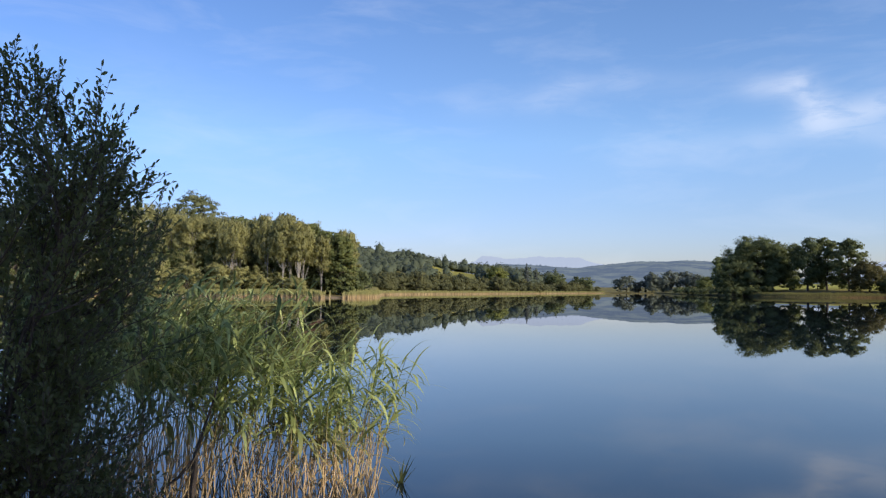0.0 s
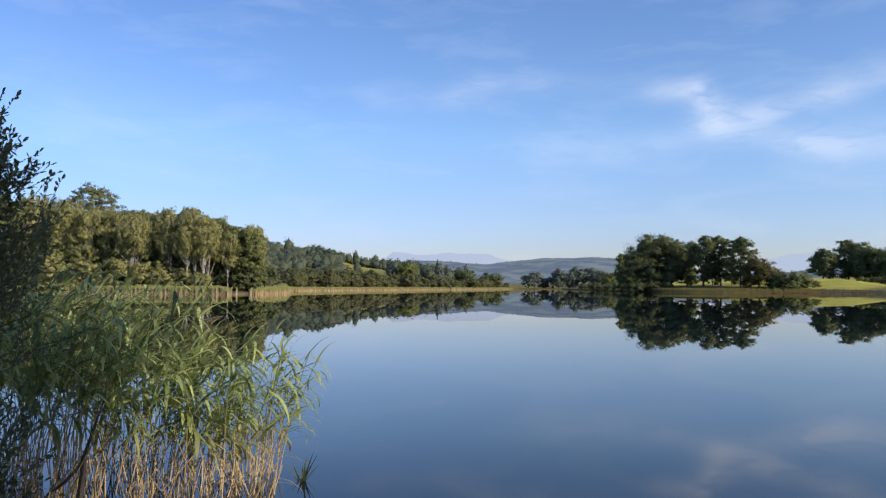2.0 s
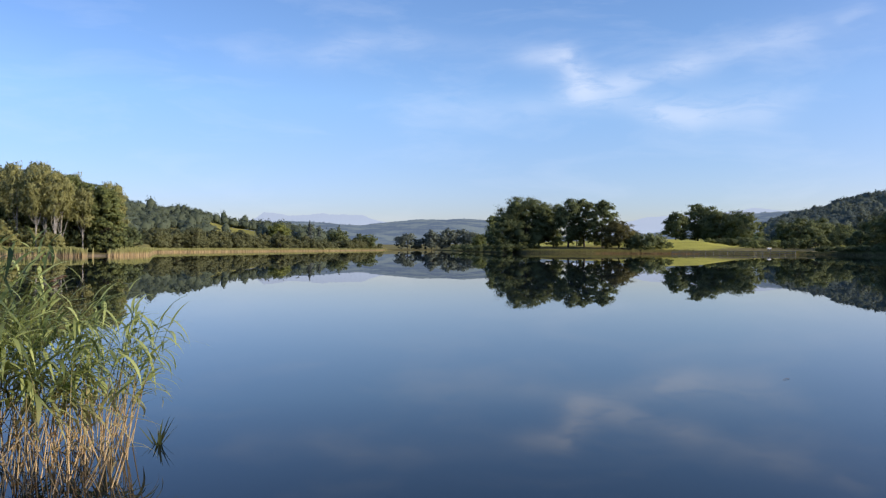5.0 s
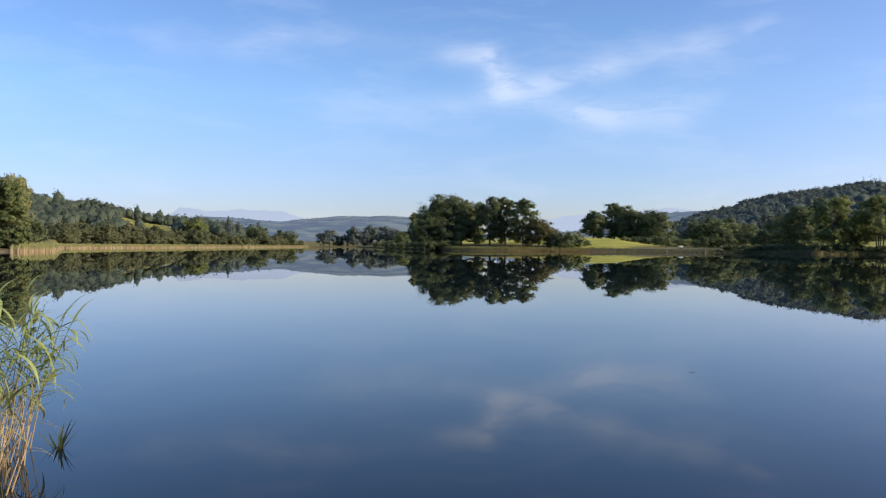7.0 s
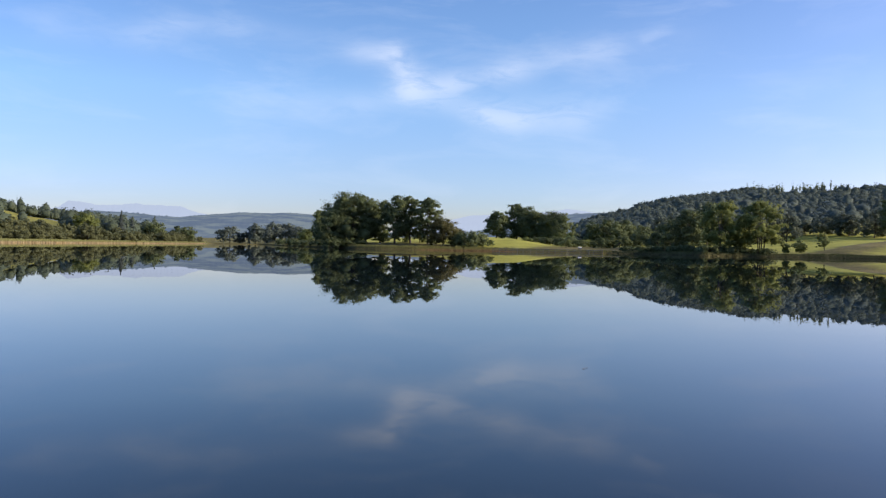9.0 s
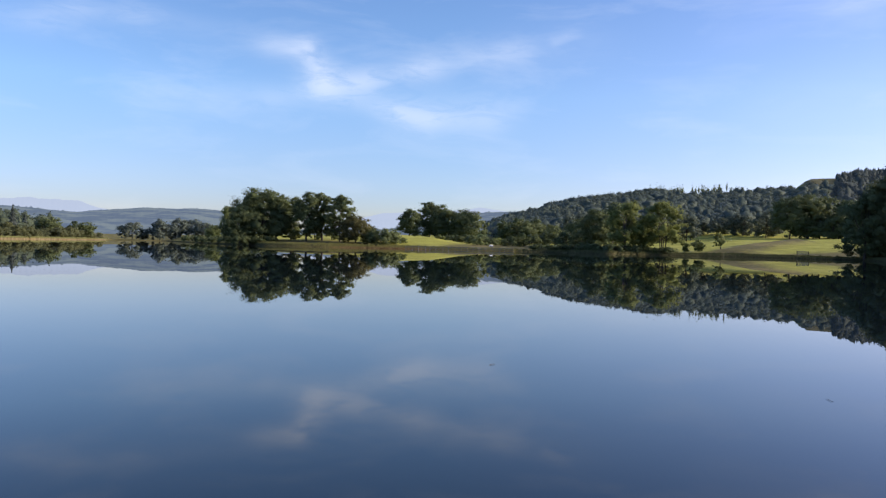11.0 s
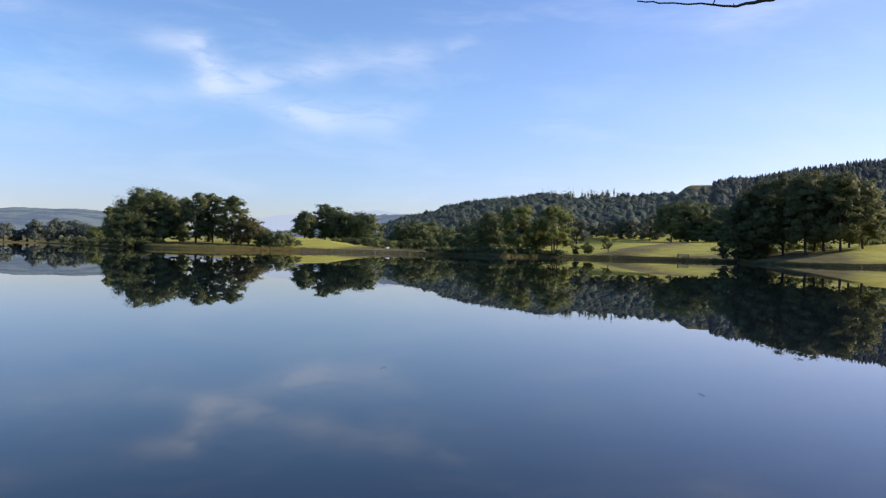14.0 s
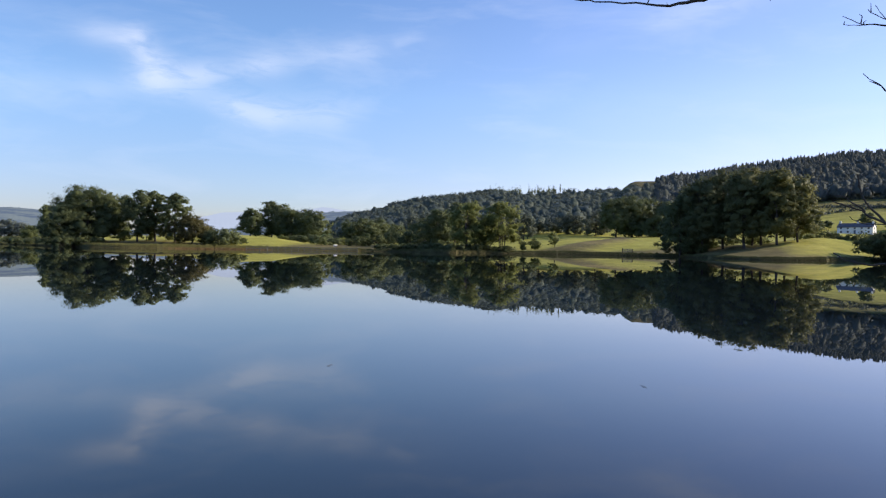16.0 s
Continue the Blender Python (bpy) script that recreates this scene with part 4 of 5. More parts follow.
# ---- reeds and rushes along the far shores ----
def fringe(name, az0, az1, count, low, high, tall, wide, mat, label, seed, uneven=0.1, upward=0.7, soft=0.05):
    """Upright blades in the shallows and on the bank; stuff that nobody could count."""
    rng = np.random.default_rng(seed)
    az = rng.uniform(az0, az1, count) + rng.normal(0, soft, count)
    d = np.interp(az, SHORE_AZ, SHORE_D) + rng.uniform(low, high, count)
    a = np.radians(az)
    x, y = d * np.sin(a), d * np.cos(a)
    z = np.maximum(ground_z(x, y), -0.1) - 0.05
    knots = np.arange(az0 - 4, az1 + 4, 0.13)
    clump = np.interp(az, knots, rng.normal(0, 0.8, len(knots))) + 0.25 * np.sin(az * 2.3 + seed)
    h = tall * rng.uniform(0.7, 1.12, count) * (1 + uneven * clump)
    base = np.stack([x, y, z], -1)
    turn = rng.uniform(-0.7, 0.7, count) + a
    side = np.stack([np.cos(turn), -np.sin(turn), 0 * turn], -1) * (wide * rng.uniform(0.6, 1.4, count))[:, None] / 2
    lean = rng.normal(size=(count, 3)) * 0.1 * h[:, None]
    lean[:, 2] = h
    mid = base + lean * 0.6
    face = unit(np.stack([-np.sin(a), -np.cos(a), upward + 0 * a], -1) + rng.normal(size=(count, 3)) * 0.25)
    v = np.stack([base - side, base + side, mid + side, mid - side, base + lean + side * 0.25, base + lean - side * 0.25], 1).reshape(-1, 3)
    k = np.arange(count)[:, None] * 6
    f = np.concatenate([k + [0, 1, 2, 3], k + [3, 2, 4, 5]])
    return tagged(link(name, arrays_mesh(name, v, f, np.repeat(face, 6, 0)), mat), label, "reeds", kind="stuff")


SEDGE = reed_material("shore_sedge", 0.1, 0.6, (0.30, 0.24, 0.10), (0.15, 0.15, 0.045), (0.28, 0.25, 0.08))
RUSH = reed_material("dark_rush", 0.1, 0.6, (0.13, 0.11, 0.05), (0.085, 0.095, 0.032), (0.17, 0.165, 0.06))
RUST = reed_material("rust_reed", 0.35, 0.9, (0.42, 0.27, 0.12), (0.17, 0.17, 0.05), (0.28, 0.25, 0.08))
fringe("shore_reeds", -26, -9.6, 21000, -3.4, 0.8, 1.55, 0.24, SHORE_REED, "tall straw and green reeds before the wood", 1, 0.03, 1.1, soft=0.35)
fringe("shore_reeds", -7.0, -4.6, 1700, -3.5, 2, 1.35, 0.16, SHORE_REED, "tall green reeds at a small point", 2, soft=0.3)
fringe("shore_reeds", -4.7, 12, 17000, -4, 3, 1.1, 0.23, SHORE_REED, "long straw-coloured reed bed under the scrub", 3)
fringe("shore_sedge", 16.8, 23.6, 6000, -1.2, 8, 0.38, 0.1, RUSH, "dull green sedge along the point", 4, 0.3, 1.2, 0.6)
fringe("shore_sedge", 23.4, 29.4, 6000, -1.2, 8, 0.36, 0.1, SEDGE, "yellow-green sedge at the tip of the point", 9, 0.3, 1.3, 0.6)
fringe("shore_sedge", 28.8, 33.8, 6000, -2.0, 5, 0.7, 0.1, RUST, "rust-brown reed stalks with green tips", 5, 0.3, 1.2, 0.8)
fringe("shore_sedge", 33.4, 42, 9000, -1.5, 6, 0.45, 0.1, SEDGE, "yellow-green sedge along a wet meadow", 8, 0.4, 1.4, 0.8)
fringe("shore_rushes", 42, 65, 12000, -0.6, 4, 0.4, 0.08, RUSH, "dark rushes and rough grass on the bank", 6, 0.3, 0.8, 0.8)
fringe("shore_rushes", 65, 84, 9000, -0.5, 3, 0.34, 0.07, RUSH, "rough brown grass on the bank", 7, 0.3, 0.9, 0.5)


def hedge(name, ends, tall, wide, count, mat, label, seed, size=0.6):
    """A hedgerow along a line of bearings and distances: leaf sprays over an uneven bank of growth."""
    rng = np.random.default_rng(seed)
    pts = np.array([tuple(at(*e))[:2] for e in ends])
    seg = np.linalg.norm(np.diff(pts, axis=0), axis=1)
    t = rng.uniform(0, seg.sum(), count)
    cum = np.concatenate([[0], np.cumsum(seg)])
    x, y = np.interp(t, cum, pts[:, 0]), np.interp(t, cum, pts[:, 1])
    lump = 0.75 + 0.3 * np.sin(t * 0.5 + seed) + 0.15 * np.sin(t * 1.7)
    v = unit(rng.normal(size=(count, 3)))
    v[:, 2] = np.abs(v[:, 2])
    off = v * np.stack([wide * lump, wide * lump, tall * lump], -1) * rng.uniform(0.6, 1.05, (count, 1))
    base = np.stack([x, y, ground_z(x, y)], -1)
    tilt = unit(v + rng.normal(size=(count, 3)) * 0.4)
    q, f = sprays(rng, base + off, tilt, np.full(count, size))
    return tagged(link(name, arrays_mesh(name, q, f, np.repeat(unit(v + tilt * 0.4), 3, 0)), mat), label, "hedge", "field hedges")


hedge("hedge", [(73.3, 246), (74.5, 248), (76.4, 246), (79, 238)], 3.0, 1.6, 2600, OAK, "dark overgrown hedge between two meadows", 31)
hedge("hedge", [(66, 455), (72, 520), (75, 560), (80, 600)], 4.0, 3.0, 2400, HAZED_HILL_WOOD, "green hedge across the upper fields", 32, 1.2)
hedge("hedge", [(73.0, 640), (75.2, 660), (80, 640)], 4.0, 3.0, 1600, HAZED_HILL_WOOD, "green hedge climbing the hill field", 33, 1.3)
hedge("hedge", [(73.6, 600), (76.5, 590), (80, 560)], 3.0, 2.2, 1400, HAZED_HILL_WOOD, "low hedge above the farmhouse", 34, 1.2)
grove([(76.9, 475, 8, 24.5), (78.6, 470, 9, 23), (73.9, 470, 8, 21), (74.4, 480, 8, 20)], "ash_tree", OAK, "dark green tree beside the farmhouse", "farm trees", bare=0.05, count=1800, size=0.9)


# ---- bodies with corners ----
def box(bm, size, centre, bevel=0.0, turn=0.0):
    m = Matrix.Translation(centre) @ Matrix.Rotation(turn, 4, "Z") @ Matrix.Diagonal((*size, 1))
    made = bmesh.ops.create_cube(bm, size=1, matrix=m)
    if bevel:
        edges = list({e for v in made["verts"] for e in v.link_edges})
        bmesh.ops.bevel(bm, geom=edges, offset=bevel, segments=1, affect="EDGES")


def farmhouse(az, d, turn):
    root = thing("farmhouse", spot(az, d, -0.1), "long white farmhouse with a dark slate roof", "house")
    root.rotation_euler = (0, 0, radians(turn))
    L, W, H, R = 17.0, 6.4, 3.5, 2.0
    bm = bmesh.new()
    v = [bm.verts.new(c) for c in ((-L / 2, -W / 2, -1.2), (L / 2, -W / 2, -1.2), (L / 2, W / 2, -1.2), (-L / 2, W / 2, -1.2), (-L / 2, -W / 2, H), (L / 2, -W / 2, H), (L / 2, W / 2, H), (-L / 2, W / 2, H), (-L / 2, 0, H + R), (L / 2, 0, H + R))]
    for f in ((0, 1, 5, 4), (2, 3, 7, 6), (1, 2, 6, 9, 5), (3, 0, 4, 8, 7), (3, 2, 1, 0), (4, 5, 9, 8), (6, 7, 8, 9)):
        bm.faces.new([v[k] for k in f])
    part("wall", bm, WHITE, root)
    slope = math.atan2(R, W / 2)
    for side in (-1, 1):
        bm = bmesh.new()
        run = math.hypot(R, W / 2) + 0.45
        m = Matrix.Translation((0, side * (W / 4 + 0.12), H + R / 2 + 0.08)) @ Matrix.Rotation(-side * slope, 4, "X") @ Matrix.Diagonal((L + 0.5, run, 0.14, 1))
        bmesh.ops.create_cube(bm, size=1, matrix=m)
        part("roof", bm, SLATE, root)
    for x in (-L / 2 + 0.7, 0.6, L / 2 - 0.7):
        bm = bmesh.new()
        box(bm, (0.9, 0.7, 1.5), (x, 0, H + R + 0.55), 0.04)
        box(bm, (1.05, 0.85, 0.14), (x, 0, H + R + 1.25), 0.03)
        part("chimney", bm, WHITE, root)
    for row, z in enumerate((1.1, 2.95)):
        for k in range(5):
            x = -L / 2 + 1.9 + k * 3.3
            if row == 0 and k == 2:
                continue
            frame_bm = bmesh.new()
            box(frame_bm, (1.16, 0.1, 1.16 - row * 0.16), (x, -W / 2 - 0.02, z), 0.02)
            win = part("window", frame_bm, WHITE, root)
            pane = bmesh.new()
            box(pane, (0.94, 0.05, 0.94 - row * 0.16), (x, -W / 2 - 0.06, z))
            part("pane", pane, DARK_PANE, win)
    bm = bmesh.new()
    box(bm, (1.0, 0.12, 2.05), (-L / 2 + 1.9 + 6.6, -W / 2 - 0.02, 0.95), 0.02)
    part("door", bm, SLATE, root)
    for z in (1.1, 2.9):
        bm = bmesh.new()
        box(bm, (0.06, 0.9, 0.95), (L / 2 + 0.02, -0.4, z))
        part("window", bm, DARK_PANE, root)
    return root


farmhouse(76.3, 452, -6.0 - 76.15 - 10)


def rail_fence(ends, spacing, label):
    a, b = at(*ends[0]), at(*ends[1])
    n = max(2, int((b - a).length / spacing) + 1)
    root = thing("rail_fence", (0, 0, 0), label, "fence")
    tops = []
    rng = random.Random(4)
    shared = None
    for k in range(n):
        p = a.lerp(b, (k + rng.uniform(-0.2, 0.2)) / (n - 1))
        z = min(float(ground_z(p.x, p.y)), 0.0)
        if shared is None:
            bm = bmesh.new()
            bmesh.ops.create_cone(bm, cap_ends=True, segments=7, radius1=0.085, radius2=0.07, depth=2.0)
            post = part("post", bm, WOOD, root)
            shared = post.data
        else:
            post = new("post", shared)
            post.parent = root
        post.location = (p.x, p.y, 0.16 + rng.uniform(-0.16, 0.1))
        post.rotation_euler = (rng.uniform(-0.05, 0.05), rng.uniform(-0.05, 0.05), rng.uniform(0, 3))
        tops.append(p)
    for z in (0.42, 0.92):
        for p, q in zip(tops, tops[1:]):
            bm = bmesh.new()
            mid, way = (p + q) / 2, q - p
            box(bm, (way.length + 0.1, 0.06, 0.13), (mid.x, mid.y, z + rng.uniform(-0.03, 0.03)), 0.0, math.atan2(way.y, way.x))
            part("rail", bm, WOOD, root)
    return root


rail_fence([(33.2, 256.0), (41.2, 249.0)], 2.0, "grey wooden post and rail fence standing in the shallows")


def field_gate(az, d):
    p = spot(az, d)
    root = thing("field_gate", p, "weathered wooden field gate on the bank", "gate")
    root.rotation_euler = (0, 0, -radians(az))
    for x, tall, wide in ((-1.55, 1.35, 0.22), (1.55, 1.25, 0.16)):
        bm = bmesh.new()
        box(bm, (wide, wide, tall + 0.4), (x, 0, tall / 2 - 0.2), 0.02)
        part("post", bm, BARK, root)
    for z in (0.3, 0.52, 0.74, 0.96, 1.14):
        bm = bmesh.new()
        box(bm, (3.0, 0.05, 0.11), (0, 0, z), 0.01)
        part("rail", bm, WOOD, root)
    bm = bmesh.new()
    box(bm, (0.08, 0.06, 1.0), (0, -0.06, 0.7), 0.01)
    part("brace", bm, WOOD, root)


field_gate(61.4, 246)


def trailer(az, d):
    p = spot(az, d)
    root = thing("livestock_trailer", p, "small white trailer parked behind the sedge", "trailer")
    root.rotation_euler = (0, 0, -radians(az) + 0.3)
    bm = bmesh.new()
    box(bm, (1.2, 0.9, 0.55), (0, 0, 0.72), 0.08)
    body = part("body", bm, WHITE, root)
    for x in (-0.4, 0.4):
        bm = bmesh.new()
        bmesh.ops.create_cone(bm, cap_ends=True, segments=14, radius1=0.27, radius2=0.27, depth=0.16, matrix=Matrix.Translation((x * 0.8, -0.5, 0.27)) @ Matrix.Rotation(radians(90), 4, "X"))
        part("wheel", bm, SLATE, root)
    bm = bmesh.new()
    box(bm, (0.8, 0.08, 0.08), (0.98, 0, 0.5), 0.01)
    part("drawbar", bm, SLATE, root)


trailer(39.6, 285)


# ---- the near reed bed ----
class Ribbons:
    """Long narrow leaves: strips that arch out and droop."""

    def __init__(self):
        self.v, self.f, self.count = [], [], 0

    def leaf(self, foot, turn, up, length, width, droop, steps=6, twist=0.0):
        t = np.linspace(0, 1, steps)
        pitch = up - droop * t**1.2
        step = length / (steps - 1)
        heading = turn + twist * t
        ways = np.stack([np.cos(pitch) * np.sin(heading), np.cos(pitch) * np.cos(heading), np.sin(pitch)], -1)
        pts = np.array(foot) + np.concatenate([np.zeros((1, 3)), np.cumsum(ways[:-1] * step, 0)])
        side = unit(np.cross(ways, [0.12, 0.07, 1.0]))
        w = width / 2 * np.clip(np.minimum(0.35 + t * 4, 1.0) * (1 - t**2.2), 0.03, 1)
        v = np.stack([pts - side * w[:, None], pts + side * w[:, None]], 1).reshape(-1, 3)
        k = np.arange(steps - 1)[:, None] * 2
        self.v.append(v)
        self.f.append(k + np.array([0, 1, 3, 2]) + self.count)
        self.count += len(v)

    def mesh(self, name):
        m = arrays_mesh(name, np.concatenate(self.v), np.concatenate(self.f))
        m.shade_smooth()
        return m


def reed_shape(rng, x, y, tall):
    """The bent line of one stalk, and its leaves as (foot, turn, up, length, width, droop, twist)."""
    lean = float(np.clip(rng.normal(0.08, 0.24), -0.45, 0.3))
    away = rng.normal(0.0, 0.2)
    t = np.linspace(0, 1, 7)
    sway = rng.normal(0, 0.035, 2)
    line = np.stack([x + lean * tall * t**1.5 + sway[0] * np.sin(t * 5), y + away * tall * t**1.5 + sway[1] * np.sin(t * 4), -0.15 + (tall + 0.15) * t], -1)
    leaves = []
    for k in range(rng.integers(9, 14)):
        q = rng.uniform(0.48, 1.0)
        foot = [np.interp(q, t, line[:, a]) for a in range(3)]
        turn = rng.normal(1.5, 1.35)
        leaves.append((foot, turn, rng.uniform(-0.5, 0.75), rng.uniform(0.22, 0.44), rng.uniform(0.021, 0.038), rng.uniform(0.3, 1.7), rng.normal(0, 0.5)))
    leaves.append(([line[-1, 0], line[-1, 1], line[-1, 2] - 0.01], rng.normal(1.5, 0.7), 0.9, rng.uniform(0.2, 0.34), 0.018, rng.uniform(0.8, 1.6), 0.1))
    return line, leaves


def reed_height(az):
    return float(np.interp(az, (-30, -20, -14.5, -12, -8, -4), (1.75, 1.72, 1.6, 1.24, 1.14, 1.02)))


rng = np.random.default_rng(77)
stalks, blades = Tubes(4), Ribbons()
for k in range(300):
    az = -29 + 21.4 * rng.uniform(0, 1) ** 1.4
    d = math.sqrt(rng.uniform(5.5**2, np.interp(az, (-16, -10), (7.9, 6.9)) ** 2)) + (az < -18) * rng.uniform(0, 0.5)
    p = at(az, d)
    line, leaves = reed_shape(rng, p.x, p.y, reed_height(az) * rng.uniform(0.72, 1.0))
    stalks.limb(line, np.linspace(0.0052, 0.0018, 7))
    for foot, turn, up, length, width, droop, twist in leaves:
        blades.leaf(foot, turn, up, length, width, droop, 6, twist)
# last year's broken stalks and dead leaves low down
for k in range(200):
    az = -27 + 21 * rng.uniform(0, 1) ** 1.2
    p = at(az, rng.uniform(5.3, 7.0))
    tall, lean, away = rng.uniform(0.2, 0.85), float(np.clip(rng.normal(0.1, 0.45), -0.9, 0.3 if az > -8 else 0.9)), rng.normal(0, 0.35)
    t = np.linspace(0, 1, 4)
    stalks.limb(np.stack([p.x + lean * tall * t, p.y + away * tall * t, -0.12 + tall * t], -1), np.linspace(0.0055, 0.0035, 4))
    if k % 2:
        blades.leaf((p.x + lean * tall * 0.6, p.y + away * tall * 0.6, tall * 0.5), rng.uniform(0, 6.3), rng.uniform(-0.4, 0.8), rng.uniform(0.15, 0.4), rng.uniform(0.012, 0.022), rng.uniform(0.8, 2.6))
bed = thing("reed_bed", (0, 0, 0), "dense green reeds with straw stalks standing in shallow water", "reeds", kind="stuff")
link("stalks", stalks.mesh("stalks"), REED_STEM, bed)
link("blades", blades.mesh("blades"), REED_LEAF, bed)


def reed_plant(az, d, tall, plume=False, label="tall green reed with arching leaves at the bed's edge"):
    p = at(az, d)
    root = thing("reed_plant", (0, 0, 0), label, "reed", "edge reeds")
    line, leaves = reed_shape(rng, p.x, p.y, tall)
    t = Tubes(5)
    t.limb(line, np.linspace(0.0055, 0.002, 7))
    link("stem", t.mesh("stem"), REED_STEM, root)
    for foot, turn, up, length, width, droop, twist in leaves:
        r = Ribbons()
        r.leaf(foot, turn, up, length, width, droop, 7, twist)
        link("leaf", r.mesh("leaf"), REED_LEAF, root)
    if plume:
        t = Tubes(3)
        for k in range(46):
            q = rng.uniform(0, 1)
            a = line[-1] + np.array([0.10, 0.0, 0.05]) * q
            b = a + np.array([rng.normal(0.03, 0.012), rng.normal(0, 0.012), rng.normal(0.008, 0.01)])
            t.limb([a, (a + b) / 2 + [0, 0, 0.004], b], [0.0016, 0.0022, 0.0006])
        link("plume", t.mesh("plume"), PLUME, root, "purple-brown feathery plume")
    return root


for k in range(21):
    az = -4.7 - 3.4 * rng.uniform(0, 1) ** 0.8
    reed_plant(az, rng.uniform(5.9, 7.2), rng.uniform(0.7, 1.0) * reed_height(az) * 1.06)
reed_plant(-7.2, 6.3, 1.22, True, "reed with a purple-brown feathery plume")
reed_plant(-11.2, 6.6, 1.3, True, "reed with a purple-brown feathery plume")

# a tuft of stiff leaves low over the water
root = thing("sedge_tuft", (0, 0, 0), "small tuft of stiff dark leaves in the water", "sedge")
p = at(-3.1, 6.4)
for k in range(11):
    r = Ribbons()
    r.leaf((p.x + rng.normal(0, 0.012), p.y + rng.normal(0, 0.012), -0.05), rng.uniform(0, 6.3), rng.uniform(0.75, 1.35), rng.uniform(0.18, 0.32), 0.024, rng.uniform(0.0, 0.5))
    link("leaf", r.mesh("leaf"), WILLOW, root)


# ---- the willow bush on the near bank ----
def leaf_blades(rng, feet, ways, length, width):
    """Pointed leaves, bent a little along their length: six corners, four faces."""
    n = len(feet)
    side = unit(np.cross(ways, rng.normal(size=(n, 3)) + [0, 0, 1.5]))
    up = np.cross(side, ways)
    L, W = length[:, None], width[:, None]
    low, high = feet + ways * L * 0.32, feet + ways * L * 0.72 + up * L * 0.03
    v = np.stack([feet, low - side * W * 0.45, low + side * W * 0.45, high - side * W * 0.45, high + side * W * 0.45, feet + ways * L - up * L * 0.06], 1).reshape(-1, 3)
    k = np.arange(n)[:, None] * 6
    return v, np.concatenate([k + [0, 2, 1], k + [1, 2, 4], k + [1, 4, 3], k + [3, 4, 5]])


def willow_bush(az, d, tall, reach, branches, seed, shoots=22, label="dark leafy willow bush with upright leafy shoots on the bank"):
    """Stems that fan out of the bank; each ends in leafy shoots that point up and outwards."""
    rng = np.random.default_rng(seed)
    base = at(az, d)
    base.z = float(ground_z(base.x, base.y))
    root = thing("willow_bush", base, label, "bush")
    wood, feet, ways = Tubes(4), [], []
    mains = []
    for k in range(9):
        a, lean = k * 0.7 + rng.uniform(-0.2, 0.2), reach * rng.uniform(0.2, 0.55)
        end = np.array([math.sin(a) * lean, math.cos(a) * lean, tall * rng.uniform(0.72, 0.95)])
        h = np.linspace(0, 1, 9)[:, None]
        mains.append(end * h + np.array([end[0], end[1], 0]) * (h**2 - h) * 0.6 + rng.normal(size=(9, 3)) * 0.015 + [0, 0, -0.2])
        stem = Tubes(6)
        stem.limb(mains[-1], np.linspace(0.02, 0.004, 9))
        link("stem", stem.mesh("stem"), TWIG, root)
    q = 0.28 + 0.72 * (np.arange(branches) + rng.uniform(0, 1, branches)) / branches
    spread = reach * np.interp(q, (0, 0.15, 0.5, 0.62, 0.74, 0.84, 0.93, 1.0), (0.6, 0.74, 0.86, 0.84, 0.92, 0.74, 0.6, 0.2))
    for k in range(branches):
        a = rng.uniform(0, 2 * np.pi)
        rad = spread[k] * math.sqrt(rng.uniform(0.12, 1)) * (1 + 0.22 * math.sin(3 * a + 9 * q[k]))
        if k % 5 == 3 and q[k] > 0.55:
            a, rad = 1.03 + rng.normal(0, 0.35), spread[k] * rng.uniform(0.85, 1.02)
        tip = np.array([math.sin(a) * rad, math.cos(a) * rad, q[k] * tall - 0.1])
        from_z = tip[2] - rng.uniform(0.2, 0.5)
        stem = min(mains, key=lambda m: math.hypot(m[5, 0] - tip[0], m[5, 1] - tip[1]))
        foot = np.array([np.interp(from_z, stem[:, 2], stem[:, c]) for c in range(3)])
        u = np.linspace(0, 1, 8)[:, None]
        knee = foot * 0.45 + tip * 0.55 + np.array([tip[0] * 0.1, tip[1] * 0.1, -0.05])
        line = foot * (1 - u) ** 2 + 2 * knee * u * (1 - u) + tip * u**2 + rng.normal(size=(8, 3)) * 0.01 * u
        wood.limb(line, np.linspace(0.0065, 0.0022, 8))
        run = np.linalg.norm(tip - foot)
        for s in range(shoots):
            h = 1.0 if s < 2 else rng.uniform(max(0.1, 1 - 0.8 / run), 1.0)
            start = np.array([np.interp(h, u[:, 0], line[:, c]) for c in range(3)])
            along = unit(tip - knee)
            way = unit(along * rng.uniform(0.4, 1.0) + rng.normal(size=3) * 0.5 + [0, 0, rng.uniform(0.1, 0.7)])
            ln = rng.uniform(0.12, 0.3)
            w = np.linspace(0, 1, 4)
            tw = start + way * ln * w[:, None] + np.array([0, 0, 0.05]) * (w**2)[:, None]
            wood.limb(tw, np.linspace(0.0024, 0.001, 4))
            m = int(ln / 0.022) + 1
            x = np.append(np.linspace(0.18, 0.97, m), 1.0)
            feet.append(np.stack([np.interp(x, w, tw[:, c]) for c in range(3)], -1))
            out = unit(way * 0.85 + unit(rng.normal(size=(m + 1, 3))) * 0.95 + [0, 0, 0.1])
            out[-1] = way
            ways.append(out)
    feet, ways = np.concatenate(feet), np.concatenate(ways)
    length = rng.uniform(0.028, 0.05, len(feet))
    v, f = leaf_blades(rng, feet, ways, length, length * rng.uniform(0.36, 0.48, len(feet)))
    link("brushwood", wood.mesh("brushwood"), TWIG, root)
    link("foliage", arrays_mesh("foliage", v, f), WILLOW, root)
    return root


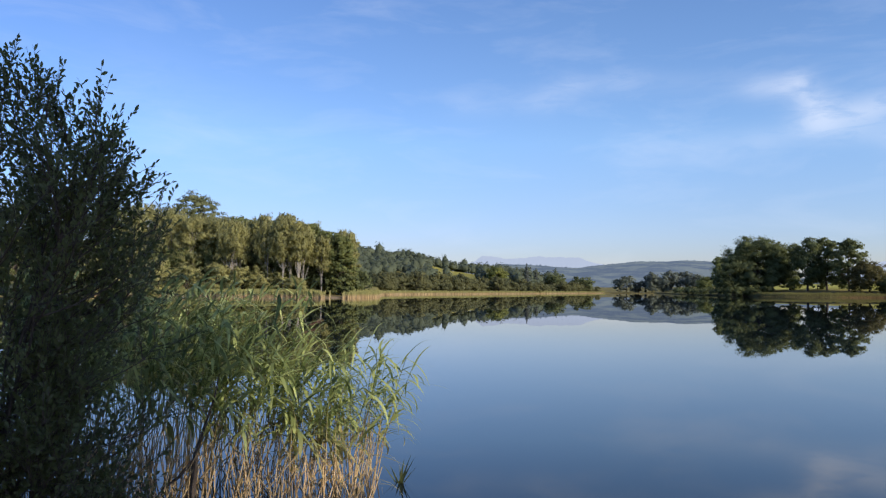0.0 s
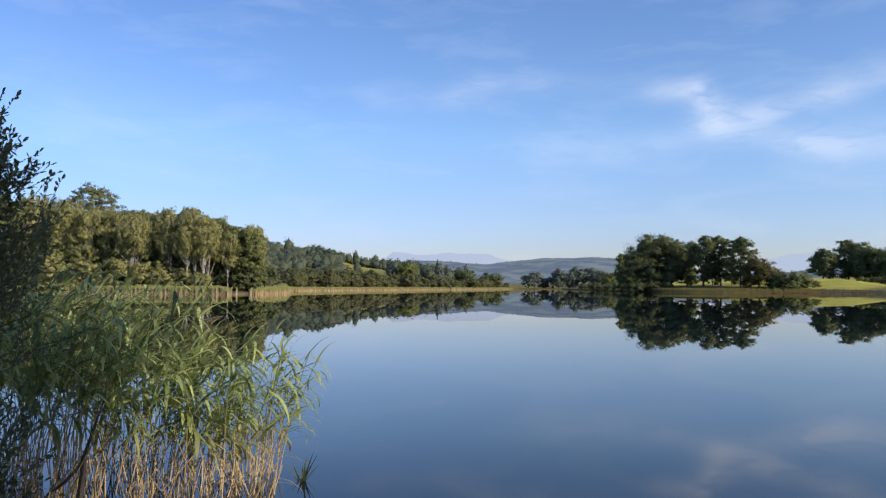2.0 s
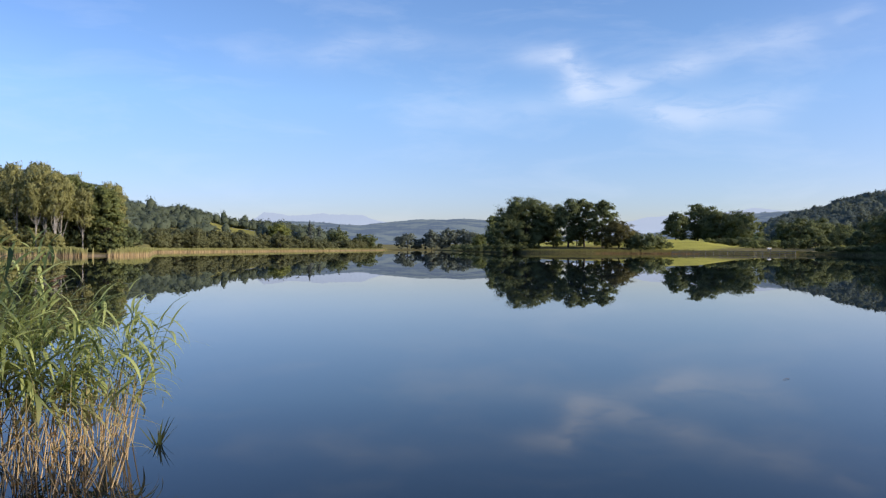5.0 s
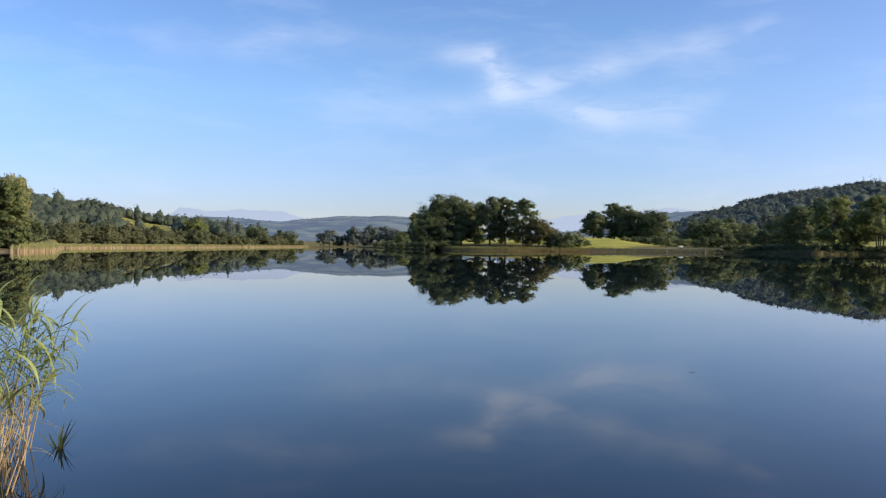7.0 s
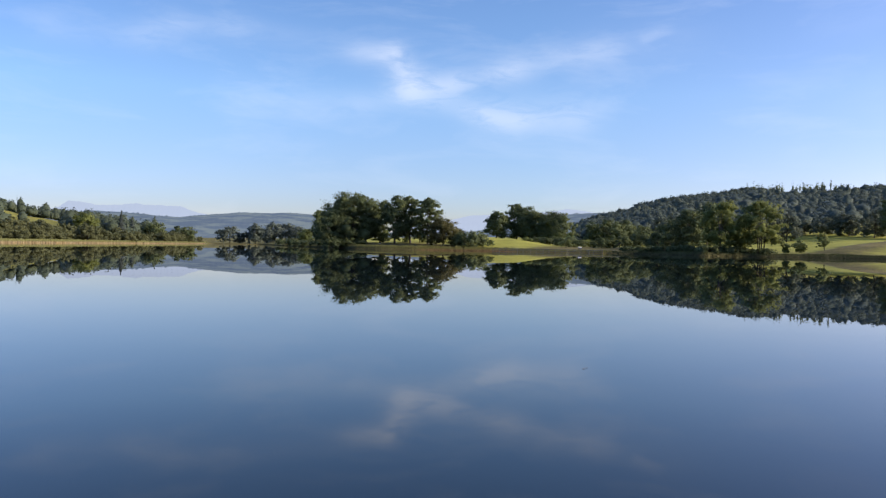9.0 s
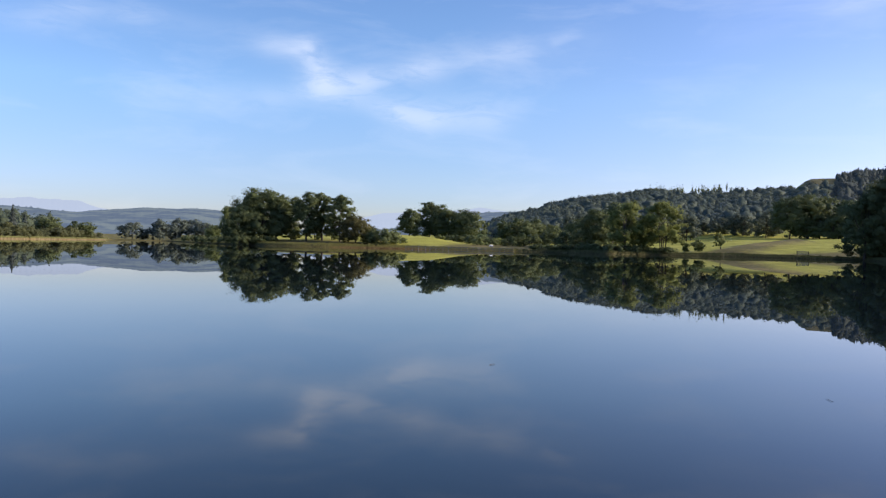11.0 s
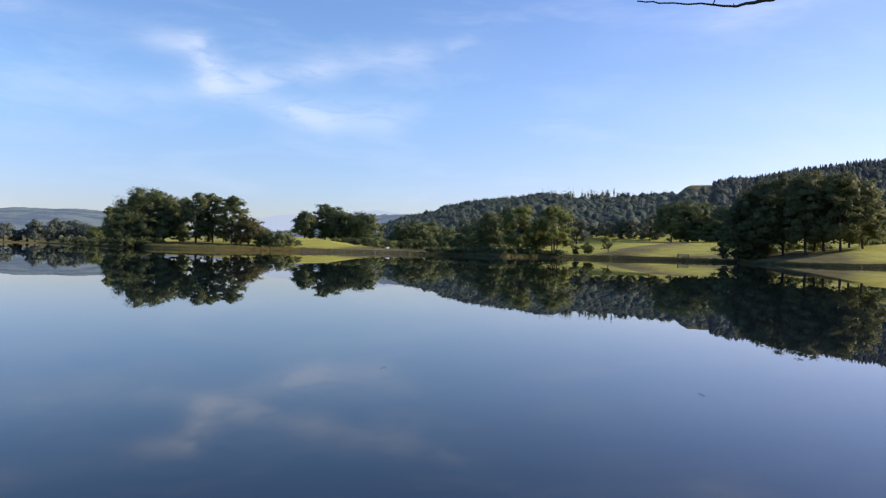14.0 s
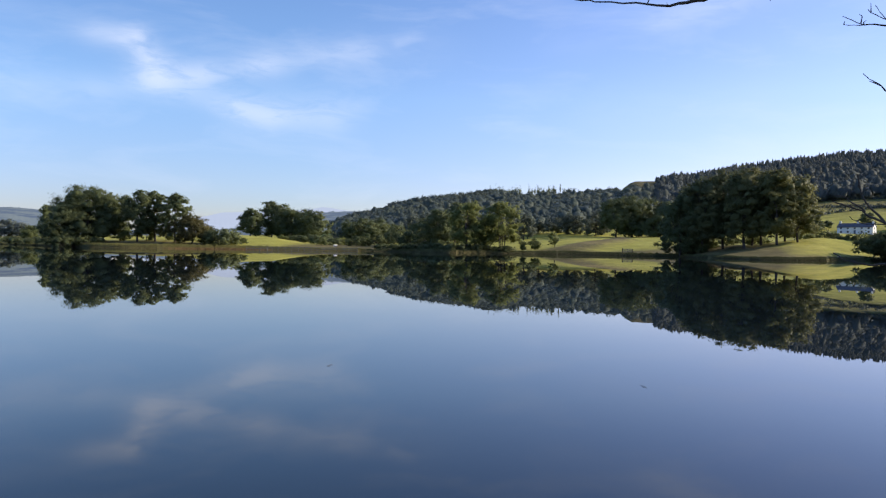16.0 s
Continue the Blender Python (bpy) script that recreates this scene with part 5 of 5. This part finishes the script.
willow_bush(-31.2, 5.2, 3.2, 1.08, 180, 12, 19)
willow_bush(-29.0, 4.9, 1.6, 0.65, 34, 13, 18, "low dark willow bush beside the taller one")
willow_bush(-24.6, 5.1, 1.35, 0.45, 12, 14, 16, "low dark willow bush among the reeds")

# a dead bough standing in the shallows
p = at(-18.3, 5.7)
root = thing("dead_bough", (p.x, p.y, -0.3), "bare dark forked bough stuck upright in the shallows", "branch")
t = Tubes(8)
t.limb([(0, 0, 0), (0.01, 0.0, 0.3), (0.035, 0.01, 0.55), (0.05, 0.0, 0.75)], [0.03, 0.026, 0.022, 0.017])
link("stem", t.mesh("stem"), BARK, root)
for line in ([(0.05, 0, 0.74), (0.1, 0.02, 0.92), (0.17, 0.0, 1.12), (0.2, 0.02, 1.3)], [(0.04, 0, 0.7), (-0.06, -0.02, 0.58), (-0.17, 0.0, 0.5), (-0.26, 0.01, 0.38)]):
    t = Tubes(6)
    t.limb(line, [0.014, 0.011, 0.007, 0.003])
    link("fork", t.mesh("fork"), BARK, root)


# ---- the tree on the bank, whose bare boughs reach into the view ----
def bank_tree():
    rng = np.random.default_rng(9)
    foot = Vector((4.7, -1.5, 0))
    foot.z = float(ground_z(foot.x, foot.y))
    root = thing("bank_alder", foot, "alder on the bank with bare dark lower boughs", "tree")
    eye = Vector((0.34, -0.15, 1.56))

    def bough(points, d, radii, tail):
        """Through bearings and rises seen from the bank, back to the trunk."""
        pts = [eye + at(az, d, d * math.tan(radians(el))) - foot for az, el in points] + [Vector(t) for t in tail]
        fine, rr = [], []
        steps = len(pts) - 1
        for k in range(steps):
            for u in (0, 0.5):
                q = pts[k].lerp(pts[k + 1], u)
                fine.append(tuple(q + Vector(rng.normal(size=3)) * 0.0022))
                rr.append(radii[0] + (radii[1] - radii[0]) * ((k + u) / steps) ** 2.6)
        fine.append(tuple(pts[-1]))
        rr.append(radii[1])
        t = Tubes(7)
        t.limb(fine, rr)
        return t, fine

    trunk = Tubes(12)
    trunk.limb([(0, 0, -0.4), (0.02, 0.05, 0.5), (0.05, 0.15, 1.6), (0.0, 0.4, 2.8), (-0.15, 0.7, 4.0), (-0.4, 1.0, 5.2), (-0.5, 1.1, 6.4)], [0.2, 0.16, 0.14, 0.12, 0.1, 0.07, 0.03])
    link("trunk", trunk.mesh("trunk"), BARK, root)
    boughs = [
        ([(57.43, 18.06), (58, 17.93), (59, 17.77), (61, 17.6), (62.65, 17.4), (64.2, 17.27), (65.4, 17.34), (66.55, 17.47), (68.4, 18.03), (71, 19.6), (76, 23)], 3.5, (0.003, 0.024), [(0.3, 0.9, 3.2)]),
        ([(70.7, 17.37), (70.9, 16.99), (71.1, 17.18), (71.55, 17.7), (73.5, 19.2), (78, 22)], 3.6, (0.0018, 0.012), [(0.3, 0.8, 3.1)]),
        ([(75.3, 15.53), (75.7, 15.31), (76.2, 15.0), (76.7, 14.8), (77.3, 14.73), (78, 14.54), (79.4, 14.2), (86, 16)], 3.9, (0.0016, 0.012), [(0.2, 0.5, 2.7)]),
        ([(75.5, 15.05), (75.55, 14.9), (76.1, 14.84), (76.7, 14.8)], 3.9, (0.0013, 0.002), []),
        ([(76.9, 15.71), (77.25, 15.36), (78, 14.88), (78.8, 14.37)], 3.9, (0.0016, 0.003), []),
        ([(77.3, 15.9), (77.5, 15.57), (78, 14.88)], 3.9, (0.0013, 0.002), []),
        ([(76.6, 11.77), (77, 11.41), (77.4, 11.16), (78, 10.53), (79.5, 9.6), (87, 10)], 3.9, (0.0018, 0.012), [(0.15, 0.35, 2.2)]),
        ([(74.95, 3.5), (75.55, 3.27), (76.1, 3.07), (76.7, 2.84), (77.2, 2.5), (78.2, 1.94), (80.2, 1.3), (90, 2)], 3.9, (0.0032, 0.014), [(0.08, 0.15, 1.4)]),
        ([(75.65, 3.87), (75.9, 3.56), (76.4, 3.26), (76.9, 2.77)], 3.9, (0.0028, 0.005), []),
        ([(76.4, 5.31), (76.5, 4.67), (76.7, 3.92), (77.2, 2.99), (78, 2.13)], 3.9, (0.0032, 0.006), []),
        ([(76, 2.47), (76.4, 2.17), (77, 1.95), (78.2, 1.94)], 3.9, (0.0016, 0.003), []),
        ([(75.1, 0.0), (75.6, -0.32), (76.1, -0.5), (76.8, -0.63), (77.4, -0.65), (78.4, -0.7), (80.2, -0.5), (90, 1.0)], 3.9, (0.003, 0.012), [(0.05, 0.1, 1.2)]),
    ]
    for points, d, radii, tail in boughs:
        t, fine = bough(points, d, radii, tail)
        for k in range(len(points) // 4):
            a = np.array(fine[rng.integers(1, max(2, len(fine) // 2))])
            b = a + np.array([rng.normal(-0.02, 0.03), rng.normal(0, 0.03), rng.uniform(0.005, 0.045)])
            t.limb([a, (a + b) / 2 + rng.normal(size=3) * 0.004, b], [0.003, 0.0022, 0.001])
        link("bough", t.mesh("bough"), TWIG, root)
    # unseen crown, added and placed to shade the willow bush and left reeds
    n = 100
    c = unit(rng.normal(size=(n, 3))) * rng.uniform(0.3, 1, (n, 1)) * [0.85, 0.85, 1.7] + [-0.45, 1.3, 5.35]
    r = np.full((n, 3), 0.45) * rng.uniform(0.7, 1.2, (n, 1))
    link("crown", crown_mesh("crown", rng, c, r, 20000, 0.17, 0.0), ALDER, root)


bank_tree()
# added further along the near bank, outside the view, to shade the bush and the reeds beside it
tree("alder_tree", Vector((12.5, -6.7, float(ground_z(12.5, -6.7)))), 2.5, 12.3, ALDER, "unseen narrow alder added on the near bank to cast shade", "bank trees", bare=0.4, count=11000, size=0.28, lobes=50, lump=0.09, seed=444)

# twigs afloat
for az, d, turn in ((41.4, 10.1, 0.3), (64.5, 9.25, 0.9)):
    p = at(az, d, 0.004)
    t = Tubes(6)
    t.limb([(-0.08, 0, 0), (-0.02, 0.006, 0.004), (0.04, 0, 0.003), (0.07, 0.012, 0.0)], [0.0015, 0.0022, 0.0022, 0.001])
    ob = link("floating_twig", t.mesh("floating_twig"), TWIG)
    ob.location, ob.rotation_euler = p, (0, 0, turn)
    tagged(ob, "short dark twig afloat on the still water", "twig")
